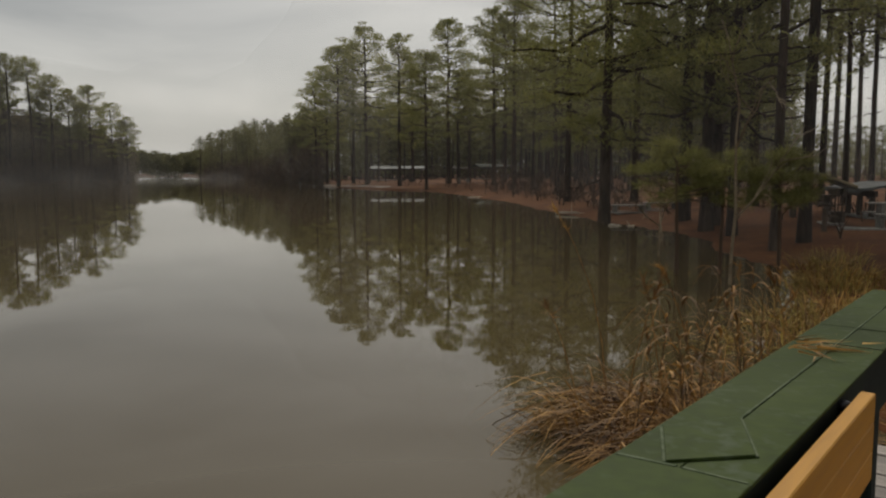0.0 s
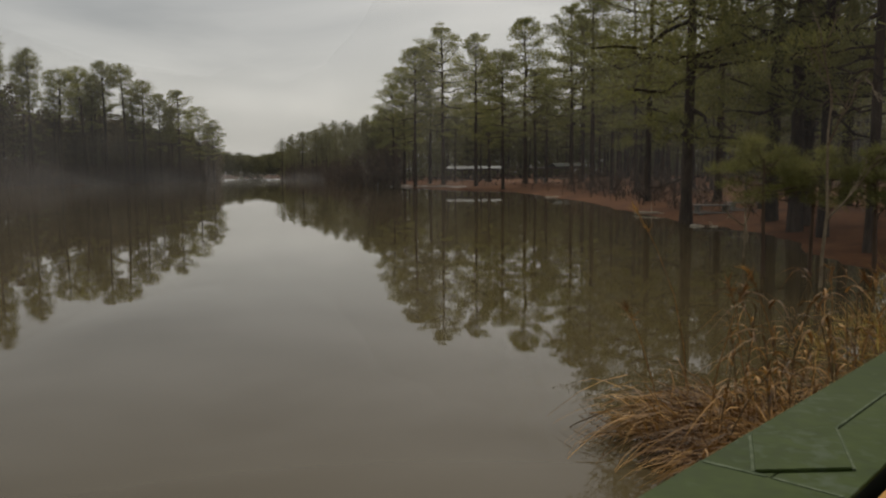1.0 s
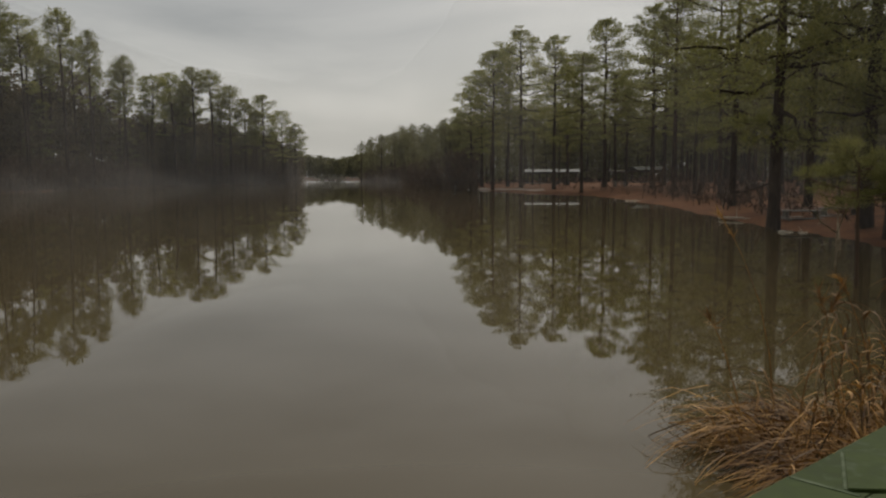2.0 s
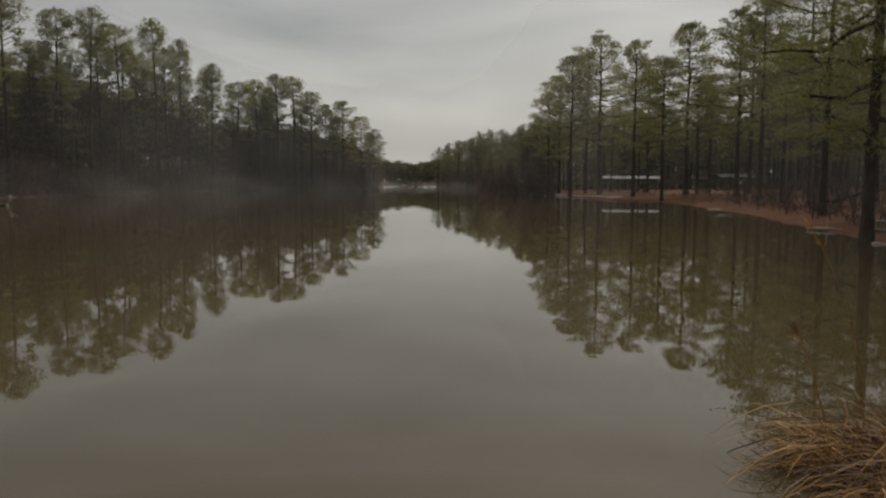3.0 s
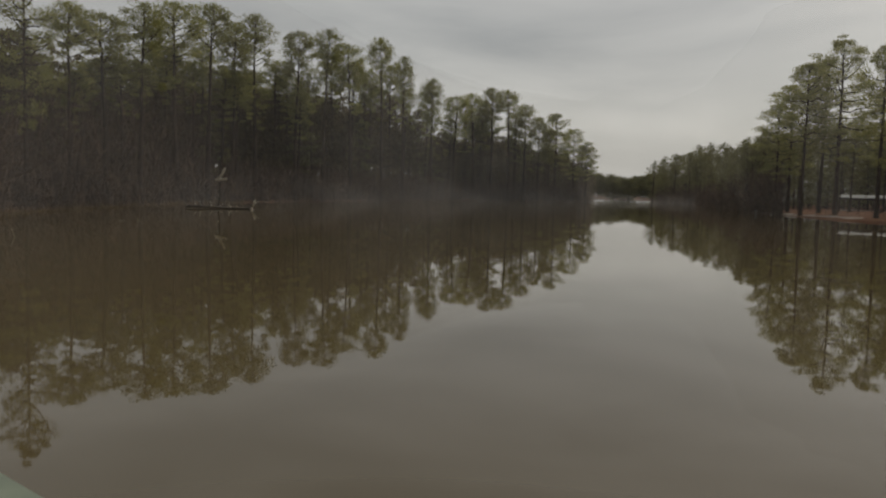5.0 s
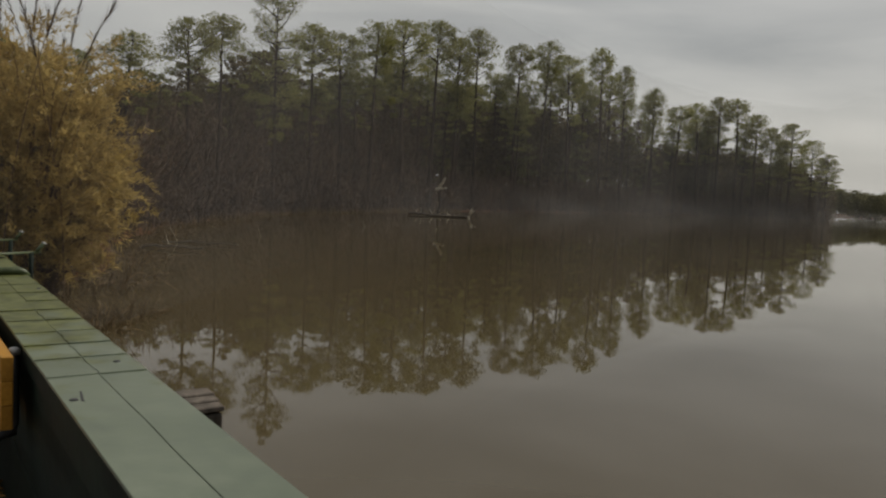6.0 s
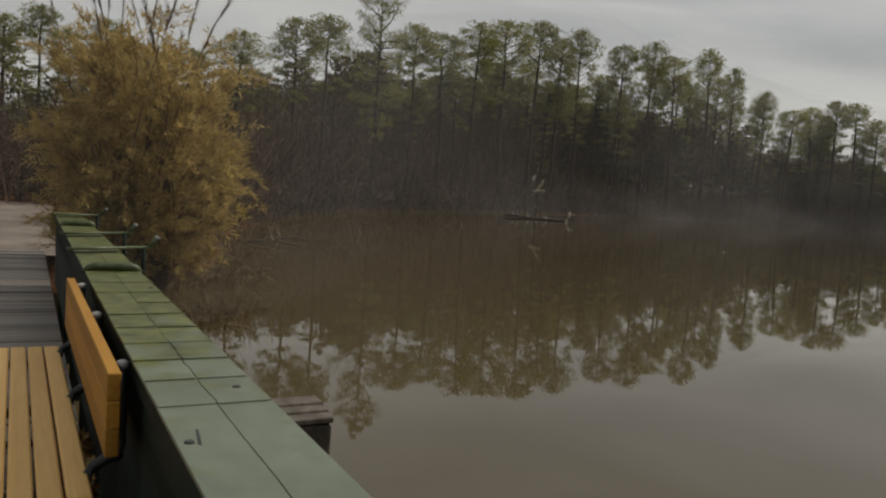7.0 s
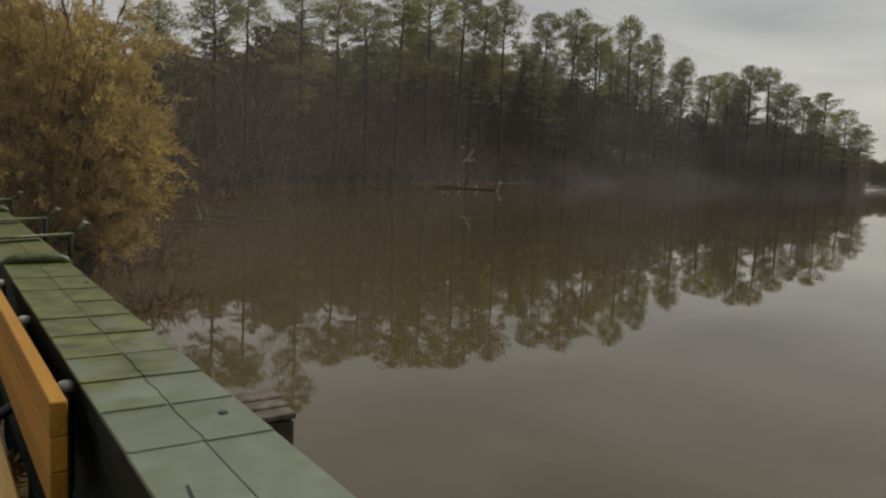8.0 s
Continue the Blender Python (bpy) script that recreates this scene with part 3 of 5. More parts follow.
# the far bank's skyline: azimuth, elevation of the top, metres behind the shore
SKYLINE = [(-71.4, 9.9, 22), (-66.9, 11.4, 9), (-65.0, 11.8, 7), (-61.1, 14.6, 6), (-58.5, 11.7, 10), (-56.3, 11.2, 7), (-54.2, 12.0, 6), (-51.8, 12.5, 8), (-49.7, 12.5, 6),
           (-48.0, 11.3, 9), (-46.4, 12.0, 6), (-43.6, 11.1, 8), (-41.6, 11.4, 6), (-39.6, 10.4, 9), (-37.3, 10.9, 6), (-35.7, 9.7, 7), (-33.6, 8.2, 8), (-32.0, 7.0, 7),
           (-30.4, 7.2, 6), (-29.2, 7.6, 8), (-27.9, 7.5, 6), (-26.7, 6.5, 6), (-25.7, 5.5, 6), (-24.5, 5.8, 5), (-23.1, 4.7, 5), (-22.2, 3.8, 3)]
tr = np.random.default_rng(5)
for i, (az, el, back) in enumerate(SKYLINE):
    d = shore_distance(az) + 0.45 * back
    x, y = polar(az, d)
    h = EYE + d * math.tan(radians(el)) - ground_z(x, y)
    if az == -61.1:
        stand(wide_pines[2], x, y, h, 20, 1.0, 0.62, "tall pointed pine with tiered branches above the far bank")
        continue
    if az > -26:
        stand(wide_pines[(0, 3, 1)[i % 3]], x, y, h, 20, tr.uniform(0, 6.28), 1.05 if az < -23 else 1.2, "full-crowned pine at the end of the far bank")
        continue
    stand(far_pines[i % 6], x, y, h, 22, tr.uniform(0, 6.28), tr.uniform(1.1, 1.35) * (1.32 if az > -33 else 1.0) * min(1.12, 22 / h))
TOPS = np.array(SKYLINE)[:, :2]
order = np.argsort(TOPS[:, 0])
for i in range(32):
    az = -59 + 27.0 * (i + tr.uniform(0, 1)) / 26 if i < 26 else tr.uniform(-32, -23)
    d = shore_distance(az) + tr.uniform(3, 18)
    el = np.interp(az, TOPS[order, 0], TOPS[order, 1]) * (tr.uniform(0.62, 0.80) if az < -42 else tr.uniform(0.72, 0.92))
    x, y = polar(az, d)
    h = EYE + d * math.tan(radians(el)) - ground_z(x, y)
    stand(far_pines[tr.integers(6)], x, y, h, 22, tr.uniform(0, 6.28), tr.uniform(1.0, 1.25) * (1.06 if az > -33 else 1.0) * min(1.1, 22 / h))
for i in range(5):
    az = -32 + 9.6 * (i + tr.uniform(0, 1)) / 5
    d = shore_distance(az) + tr.uniform(2, 12)
    x, y = polar(az, d)
    stand(far_pines[tr.integers(6)], x, y, EYE + d * math.tan(radians(np.interp(az, TOPS[order, 0], TOPS[order, 1]) * tr.uniform(0.6, 0.88))) - ground_z(x, y), 22, tr.uniform(0, 6.28), 1.35)
for i in range(40):
    az = -78 + 56.4 * (i + tr.uniform(0, 1)) / 40
    d = shore_distance(az) + tr.uniform(12, 30)
    el = np.interp(az, TOPS[order, 0], TOPS[order, 1]) * tr.uniform(0.5, 0.72) * (1.0 if az < -34.5 else 0.85)
    x, y = polar(az, d)
    stand((back_pines if i % 6 == 0 else brown_backs)[tr.integers(3)], x, y, EYE + d * math.tan(radians(el)) - ground_z(x, y), 22, tr.uniform(0, 6.28), tr.uniform(0.8, 1.05))
for i in range(46):
    az = -80 + 58 * (i + tr.uniform(0, 1)) / 46
    d = shore_distance(az) + tr.uniform(7, 20)
    el = np.interp(az, TOPS[order, 0], TOPS[order, 1]) * tr.uniform(0.3, 0.52)
    x, y = polar(az, d)
    stand((low_pines if i % 4 == 0 else brown_trees)[tr.integers(2)], x, y, EYE + d * math.tan(radians(el)) - ground_z(x, y), 12, tr.uniform(0, 6.28), tr.uniform(0.9, 1.2))
# woods past the end of the boardwalk
for az, el, d in ((-88, 9.5, 52), (-85.5, 8.3, 58), (-83.5, 9.3, 50), (-81.5, 8.0, 62), (-79, 9.0, 55), (-76.5, 7.5, 60), (-74, 7.9, 52)):
    x, y = polar(az, d)
    stand(far_pines[tr.integers(6)], x, y, EYE + d * math.tan(radians(el)), 22, tr.uniform(0, 6.28), 1.3)

for i in range(22):
    x, y = polar(-91 + 18 * (i + tr.uniform(0, 1)) / 22, tr.uniform(44, 66))
    stand(low_pines[tr.integers(2)], x, y, tr.uniform(5, 8.5), 12, tr.uniform(0, 6.28), 1.4)

# the picnic shore: azimuth, distance, elevation of the top
POINT = [(-9.3, 114, 6.4), (-7.7, 108, 9.0), (-5.6, 110, 10.5), (-3.2, 98, 9.9), (-1.2, 87, 8.6), (0.45, 101, 10.9), (3.8, 92, 11.6), (5.3, 80, 13.0),
         (-8.5, 122, 7.6), (-6.6, 118, 9.2), (-2.2, 118, 8.4), (2.0, 112, 7.4), (4.6, 104, 10.6), (1.2, 108, 7.4)]
for i, (az, d, el) in enumerate(POINT):
    x, y = polar(az, d)
    stand(wide_pines[(0, 1, 2, 3)[i % 4]], x, y, EYE + d * math.tan(radians(el)) - ground_z(x, y), 20, tr.uniform(0, 6.28), 1.0)
for i in range(86):
    az = tr.uniform(-6, 44)
    lo = max(shore_distance(az) + 6, 42 if az > 8 else 120)
    d = lo + (175 - lo) * tr.uniform(0, 1) ** 0.8
    x, y = polar(az, d)
    el = tr.uniform(3.6, 5.2) if az < 5 else tr.uniform(5, 7.5) if az < 10 else tr.uniform(7, 11)
    h = min(26.0, EYE + d * math.tan(radians(el)))
    if 24.3 < az < 34:
        continue
    stand(back_pines[tr.integers(3)], x, y, h, 22, tr.uniform(0, 6.28), tr.uniform(0.85, 1.15))
for i in range(46):
    az = 6.5 + 17.5 * (i + tr.uniform(0, 1)) / 46
    d = max(shore_distance(az) + 20, 62) + 75 * tr.uniform(0, 1)
    x, y = polar(az, d)
    stand(back_pines[tr.integers(3)], x, y, min(23.0, EYE + d * math.tan(radians(tr.uniform(6.0, 9.5)))), 22, tr.uniform(0, 6.28), tr.uniform(1.0, 1.3))
for i in range(30):
    az = tr.uniform(-9, 24)
    d = tr.uniform(150, 185)
    x, y = polar(az, d)
    stand(low_pines[tr.integers(2)], x, y, tr.uniform(9, 14), 12, tr.uniform(0, 6.28), 1.3)

# near pines with their feet at the water's edge
NEAR_KINDS = [dict(seed=41, h=21, base=0.20, spread=4.6), dict(seed=42, h=20, base=0.24, spread=4.3), dict(seed=44, h=21, base=0.26, spread=3.7), dict(seed=43, h=22, base=0.20, spread=4.8),
              dict(seed=45, h=22, base=0.44, spread=2.9)]
for kd in NEAR_KINDS:
    slim = kd["seed"] in (44, 45)
    kd.update(branches=40, tufts=5, blades=95, tuft=0.30, blade_w=0.046, r0=0.165 if slim else 0.225, stubs=14, pad=1.1, lean=0.25, droop=14, top=0.7)
NEAR_GEO = [pine_geo(**k) for k in NEAR_KINDS]
near_pines = [pine_thing(g, "large pine with furrowed dark trunk standing at the flooded edge", group="waterside pines") for g in NEAR_GEO]
for i, (az, d, h, w) in enumerate(((11.9, 31, 21, 0.9), (17.4, 30, 20, 1.0), (19.0, 26.3, 21, 0.9), (19.6, 27.5, 19, 0.8), (20.7, 24.4, 20, 0.85), (23.5, 20.2, 19, 0.75), (25.3, 21.4, 22, 0.85),
                                   (9.2, 47, 20, 0.8), (8.4, 60, 19, 0.75), (14.0, 44, 20, 0.9), (22.0, 38, 22, 0.9))):
    x, y = polar(az, d)
    k = 4 if az > 24 and d < 30 else 2 if az > 20 and d < 30 else (0, 1, 3)[i % 3]
    stand(near_pines[k], x, y, h, (21, 20, 21, 22, 22)[k], tr.uniform(0, 6.28), w)


for az, d, h in ((26.2, 37, 23), (26.9, 45, 24), (27.6, 40, 22), (28.3, 52, 25), (29.1, 44, 23), (30.2, 38, 24), (31.5, 33, 22), (33.5, 40, 24)):
    x, y = polar(az, d)
    if int(az * 10) % 2:
        stand(wide_pines[1], x, y, h * 0.72, 20, tr.uniform(0, 6.28), 0.7, "slender pine with high open crown near the lean-to")
    else:
        stand(far_pines[tr.integers(6)], x, y, h, 22, tr.uniform(0, 6.28), 0.6)


# far woods across the lake, too many to count
def far_wood(name, label, spots, seed, kinds, wide=1.15, leaf=None):
    g_wood, g_leaf = Geo(), Geo()
    r = np.random.default_rng(seed)
    for az, d, h in spots:
        x, y = polar(az, d)
        a, b, c = kinds[r.integers(len(kinds))]
        k = h / 22
        m = Matrix.LocRotScale((x, y, ground_z(x, y)), Euler((0, 0, r.uniform(0, 6.28))), (k * wide, k * wide, k))
        g_wood.merge(a, m)
        g_leaf.merge(c, m)
    root = thing(name, label, "far woods", kind="stuff")
    part("trunk_mass", g_wood, M_BARK, root)
    part("crown_mass", g_leaf, leaf or M_NEEDLE, root)


wr = np.random.default_rng(9)
spots = []
for i in range(75):
    az = -17.2 + 8.8 * wr.uniform()
    d = max(shore_distance(az), 125) + wr.uniform(4, 40)
    el = np.interp(az, [-17.2, -16.2, -14.6, -11.6, -9, -8], [2.2, 3.2, 4.0, 4.1, 4.9, 5.0]) * wr.uniform(0.6, 1.0)
    spots.append((az, d, EYE + d * math.tan(radians(el))))
spots.append((-17.45, 262, 2 + 262 * math.tan(radians(2.95))))
far_wood("pine_wood", "dense dark pine wood along the receding shore", spots, 3, MID_GEO, 1.15, M_SHADENEEDLE)
spots = []
for i in range(150):
    az = -72 + 50.0 * (i + wr.uniform()) / 150
    d = shore_distance(az) + wr.uniform(22, 44)
    el = np.interp(az, TOPS[order, 0], TOPS[order, 1]) * (wr.uniform(0.48, 0.70) if az < -34.5 else wr.uniform(0.40, 0.56))
    spots.append((az, d, EYE + d * math.tan(radians(el))))
for i in range(50):
    az = -33 + 11.5 * (i + wr.uniform()) / 50
    d = shore_distance(az) + wr.uniform(4, 30)
    spots.append((az, d, EYE + d * math.tan(radians(np.interp(az, TOPS[order, 0], TOPS[order, 1]) * wr.uniform(0.28, 0.45)))))
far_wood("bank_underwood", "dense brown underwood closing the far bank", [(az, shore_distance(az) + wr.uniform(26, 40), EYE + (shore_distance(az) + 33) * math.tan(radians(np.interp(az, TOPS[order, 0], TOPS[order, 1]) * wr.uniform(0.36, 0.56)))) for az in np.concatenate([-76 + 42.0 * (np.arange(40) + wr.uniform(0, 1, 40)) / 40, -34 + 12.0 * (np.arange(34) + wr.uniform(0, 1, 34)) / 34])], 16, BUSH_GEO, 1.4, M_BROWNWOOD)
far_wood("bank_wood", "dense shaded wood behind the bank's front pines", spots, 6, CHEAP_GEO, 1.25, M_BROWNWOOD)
spots = []
for i in range(110):
    az = -8 + 32.0 * (i + wr.uniform()) / 110
    spots.append((az, wr.uniform(170, 215), wr.uniform(12, 19)))
for i in range(45):
    spots.append((-9 + 33.0 * (i + wr.uniform()) / 45, wr.uniform(158, 190), wr.uniform(6, 10)))
for i in range(16):
    spots.append((wr.uniform(24, 36), wr.uniform(190, 215), wr.uniform(5, 9)))
far_wood("inner_brush", "low brush closing the view under the inner wood", [(-9.5 + 46 * (i + wr.uniform()) / 80, wr.uniform(205, 235), wr.uniform(4.5, 7.5)) for i in range(80)], 12, FAR_LOW_GEO, 2.2, M_BROWNWOOD)
far_wood("inner_understory", "dense dark green young growth under the picnic-ground pines", [(-8.5 + 32.5 * (i + wr.uniform()) / 90, wr.uniform(150, 178), wr.uniform(9, 15)) for i in range(90)], 14, FAR_LOW_GEO, 1.5, M_SHADENEEDLE)
far_wood("side_wood", "low dark wood closing the view behind the lean-to", [(23.8 + 13.0 * (i + wr.uniform()) / 46, wr.uniform(100, 150), wr.uniform(4.8, 7.6)) for i in range(46)], 15, FAR_LOW_GEO, 1.4, M_SHADENEEDLE)
far_wood("inner_wood", "shaded pine wood behind the picnic ground", spots, 8, CHEAP_GEO, 1.15, M_SHADENEEDLE)
spots = [(az, wr.uniform(452, 500), wr.uniform(12.5, 16.0)) for az in np.linspace(-24, -13, 66)]
far_wood("distant_wood", "low hazy wood closing the far end of the lake", spots, 4, BUSH_GEO, 1.5, M_SHADENEEDLE)


# bare brown undergrowth on the banks
def thicket(name, label, n, pick, hmax, seed, material, width=0.05):
    r = np.random.default_rng(seed)
    g = Geo()
    base = np.array([pick(r) for _ in range(n)])
    z0 = height(base)
    hh = hmax * r.uniform(0.2, 1, n) ** 1.6 * np.clip(np.hypot(base[:, 0], base[:, 1]) / 105, 0.3, 1)
    b = np.column_stack([base, z0 - 0.05])
    up = unit(np.column_stack([r.normal(0, 0.16, n), r.normal(0, 0.16, n), np.ones(n)]))
    slivers(g, b, up, hh, np.full(n, width * 1.5), r)
    for k in range(7):
        f = r.uniform(0.25, 0.95, n)
        p = b + up * (hh * f)[:, None]
        d = unit(up * 0.8 + r.normal(0, 0.55, (n, 3)))
        slivers(g, p, d, hh * (1 - f) * r.uniform(0.5, 1.2, n) + 0.35, np.full(n, width), r)
    ob = new(name, g.mesh(name, material))
    tagged(ob, label, "undergrowth", kind="stuff")


def pick_left(r):
    while True:
        az = r.uniform(-69, -21.5)
        d = shore_distance_fast(az)
        if r.uniform() < d / 200 + 0.12:
            return polar(az, d + r.uniform(-0.6, 12))


SHORE_AZ = np.arange(-90, 40, 0.5)
SHORE_D = np.array([shore_distance(a) for a in SHORE_AZ])


def shore_distance_fast(az):
    return float(np.interp(az, SHORE_AZ, SHORE_D))


def pick_right(r):
    az = r.uniform(-8, 40)
    return polar(az, shore_distance_fast(az) + r.uniform(6, 90))


thicket("bank_thicket", "bare brown shrubs and saplings crowding the bank", 8000, pick_left, 6.0, 51, M_TWIG, 0.06)


def pick_saplings(r):
    az = r.uniform(-72, -50)
    return polar(az, shore_distance_fast(az) + r.uniform(1, 14))


thicket("bank_saplings", "tall bare reddish-brown saplings on the near part of the bank", 1700, pick_saplings, 17.0, 55, M_TWIG, 0.05)


def pick_path(r):
    return polar(r.uniform(-95, -72), r.uniform(30, 62))


thicket("path_thicket", "brown brush and saplings past the boardwalk", 2200, pick_path, 13.0, 53, M_TWIG, 0.05)
def pick_receding(r):
    az = r.uniform(-17.5, -8.8)
    return polar(az, shore_distance_fast(az) + r.uniform(-0.8, 10))


thicket("receding_thicket", "dark brush under the pines of the receding shore", 1500, pick_receding, 7.0, 54, M_TWIG, 0.08)
def pick_brush(r):
    az = r.uniform(3.5, 13.5)
    return polar(az, shore_distance_fast(az) + 7 + 24 * r.uniform())


thicket("shore_brush", "brown-grey bare brush among the picnic shore pines", 240, pick_brush, 4.2, 56, M_TWIG, 0.045)
thicket("wood_thicket", "sparse bare saplings among the pine trunks", 500, pick_right, 3.5, 52, M_TWIG, 0.05)


# ---------------- the boardwalk: rails, deck, benches ----------------
CAP_Z, DECK_Z = 1.40, 0.55
KX, KY = -0.243, 0.359                      # inner corner of the two rails
LEFT = Matrix(((0.99463, 0.10344, 0, KX), (-0.10344, 0.99463, 0, KY), (0, 0, 1, 0), (0, 0, 0, 1)))
LEFT_RAIL = LEFT @ Matrix.Translation((0, 0.022, 0))
RIGHT = Matrix(((0.625, -0.781, 0, KX), (0.781, 0.625, 0, KY), (0, 0, 1, 0), (0, 0, 0, 1)))
MITRE = 0.435                               # tangent of half the bend


def prism(corners, z0, z1, bevel=0.003):
    """An upright prism over flat corners."""
    bm = bmesh.new()
    lo = [bm.verts.new((x, y, z0)) for x, y in corners]
    hi = [bm.verts.new((x, y, z1)) for x, y in corners]
    n = len(corners)
    bm.faces.new(lo[::-1])
    bm.faces.new(hi)
    for i in range(n):
        bm.faces.new((lo[i], lo[(i + 1) % n], hi[(i + 1) % n], hi[i]))
    bmesh.ops.recalc_face_normals(bm, faces=bm.faces[:])
    if bevel:
        bmesh.ops.bevel(bm, geom=bm.edges[:], offset=bevel, segments=2, affect="EDGES", clamp_overlap=True)
    return bm


def rail(name, frame_m, sign, length, seams, label):
    """A capped railing that runs from the corner; sign says which way along its own x."""
    root = thing(name, label, "railing", frame_m)
    r = np.random.default_rng(81 if sign < 0 else 82)

    def xe(y):
        return sign * MITRE * y

    def wander(x, i):
        w = 0.0022 * np.sin(x * 23 + i) + 0.0018 * np.sin(x * 61 + 2 * i)
        w[0] = w[-1] = 0.0
        return w
    core = [(xe(0.012), 0.012), (xe(0.268), 0.268), (sign * length, 0.268), (sign * length, 0.012)]
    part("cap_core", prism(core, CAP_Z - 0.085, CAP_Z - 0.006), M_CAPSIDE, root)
    if sign < 0:
        part("cap_bed", prism([(x, min(max(y, 0.016), 0.264)) for x, y in core], CAP_Z - 0.0055, CAP_Z - 0.0022, 0), M_CAPMOSS, root)
    edges = [0.0] + seams + [length]
    for i, (a, b) in enumerate(zip(edges[:-1], edges[1:])):
        rows = ((0.0, 0.28),) if sign > 0 and i == 0 else ((0.0, 0.1391), (0.1409, 0.28))
        for row, (y0, y1) in enumerate(rows):
            c0, c1 = (xe(y0), xe(y1)) if i == 0 else (sign * a, sign * a)
            ends = np.linspace(c0 if row else c1, sign * (b - 0.001), 9)
            if len(rows) == 1:
                ring = [(c0, y0), (c1, y1), (sign * (b - 0.001), y1), (sign * (b - 0.001), y0)]
            elif row == 0:
                wave = wander(ends, i)
                ring = [(c0, y0)] + [(x, y1 + w) for x, w in zip(ends, wave)] + [(sign * (b - 0.001), y0)]
            else:
                wave = wander(ends, i)
                ring = [(c1, y1), (sign * (b - 0.001), y1)] + [(x, y0 + w) for x, w in zip(ends[::-1], wave[::-1])]
            bm = prism(ring, -0.005, 0.004, 0.0012)
            tilt = (r.uniform(0.002, 0.011) if b - a < 0.4 else r.uniform(-0.0008, 0.0008)) if i else 0.0
            mid = sign * (a + b) / 2
            m = Matrix.Translation((mid, 0, CAP_Z - 0.003 + r.uniform(0, 0.003))) @ Matrix.Rotation(tilt * sign, 4, "Y") @ Matrix.Translation((-mid, 0, 0))
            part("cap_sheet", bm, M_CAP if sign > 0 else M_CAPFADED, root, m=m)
    # boards under the cap, the lower two filling a shaded gap, and posts
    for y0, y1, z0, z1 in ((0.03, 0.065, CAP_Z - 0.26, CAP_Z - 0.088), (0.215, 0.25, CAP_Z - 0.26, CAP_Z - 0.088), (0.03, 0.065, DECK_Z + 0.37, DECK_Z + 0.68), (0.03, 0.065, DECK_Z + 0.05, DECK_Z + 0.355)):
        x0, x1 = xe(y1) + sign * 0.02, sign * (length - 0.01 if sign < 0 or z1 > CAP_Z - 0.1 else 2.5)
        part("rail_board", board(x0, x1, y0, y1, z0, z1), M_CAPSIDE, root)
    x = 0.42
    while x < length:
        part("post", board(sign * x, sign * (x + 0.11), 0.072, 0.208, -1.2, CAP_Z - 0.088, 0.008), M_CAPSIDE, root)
        x += 1.35
    return root


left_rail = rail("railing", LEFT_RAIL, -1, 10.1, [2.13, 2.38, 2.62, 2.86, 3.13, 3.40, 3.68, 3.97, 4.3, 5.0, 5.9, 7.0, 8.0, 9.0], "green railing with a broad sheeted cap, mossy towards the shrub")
for x in (2.13, 2.38, 2.62, 2.86, 3.13, 3.40):
    for y0, y1 in ((0.004, 0.134), (0.146, 0.276)):
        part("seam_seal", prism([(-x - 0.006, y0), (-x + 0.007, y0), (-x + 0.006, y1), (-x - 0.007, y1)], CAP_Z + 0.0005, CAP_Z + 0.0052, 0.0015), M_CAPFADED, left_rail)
right_rail = rail("railing", RIGHT, 1, 4.22, [1.34, 2.75, 3.1, 3.6], "green railing with a broad patched cap above dry grass")
part("patch_plate", prism([(1.346, 0.172), (1.491, 0.036), (1.735, 0.147), (1.55, 0.264)], CAP_Z + 0.003, CAP_Z + 0.009, 0.002), M_CAP, right_rail, "raised square green patch")
for ring in ([(1.72, 0.1400), (1.72, 0.1470), (3.6, 0.1440), (3.6, 0.1370)], [(1.335, 0.006), (1.335, 0.136), (1.347, 0.136), (1.345, 0.006)], [(1.334, 0.146), (1.325, 0.274), (1.338, 0.274), (1.346, 0.146)],
             [(2.744, 0.006), (2.746, 0.136), (2.756, 0.136), (2.754, 0.006)], [(2.744, 0.146), (2.744, 0.274), (2.758, 0.274), (2.755, 0.146)]):
    part("seam_seal", prism(ring, CAP_Z + 0.0005, CAP_Z + 0.0056, 0.001), M_CAPWORN, right_rail, "pale worn seam")
for (ax, ay), (bx, by) in (((1.346, 0.172), (1.55, 0.264)), ((1.55, 0.264), (1.735, 0.147)), ((1.735, 0.147), (1.491, 0.036))):
    across = Vector((by - ay, ax - bx)).normalized() * -0.006
    ring = [(ax, ay), (bx, by), (bx + across.x, by + across.y), (ax + across.x, ay + across.y)]
    part("seam_seal", prism(ring, CAP_Z + 0.001, CAP_Z + 0.0066, 0.001), M_CAPWORN, right_rail, "pale worn seam")



gl = Geo()
lr = np.random.default_rng(83)
k = 34
slivers(gl, np.column_stack([2.62 + lr.normal(0, 0.09, k), 0.20 + lr.normal(0, 0.05, k), np.full(k, CAP_Z + 0.008) + lr.uniform(0, 0.012, k)]), unit(np.column_stack([lr.normal(0.2, 0.4, k), lr.normal(-0.5, 0.3, k), lr.normal(0, 0.03, k)])), lr.uniform(0.06, 0.2, k), np.full(k, 0.007), lr)
ob = new("grass_litter", gl.mesh("grass_litter", M_DRYGRASS))
ob.matrix_basis = RIGHT
tagged(ob, "loose dry grass blades lying on the green cap", "grass", kind="stuff")


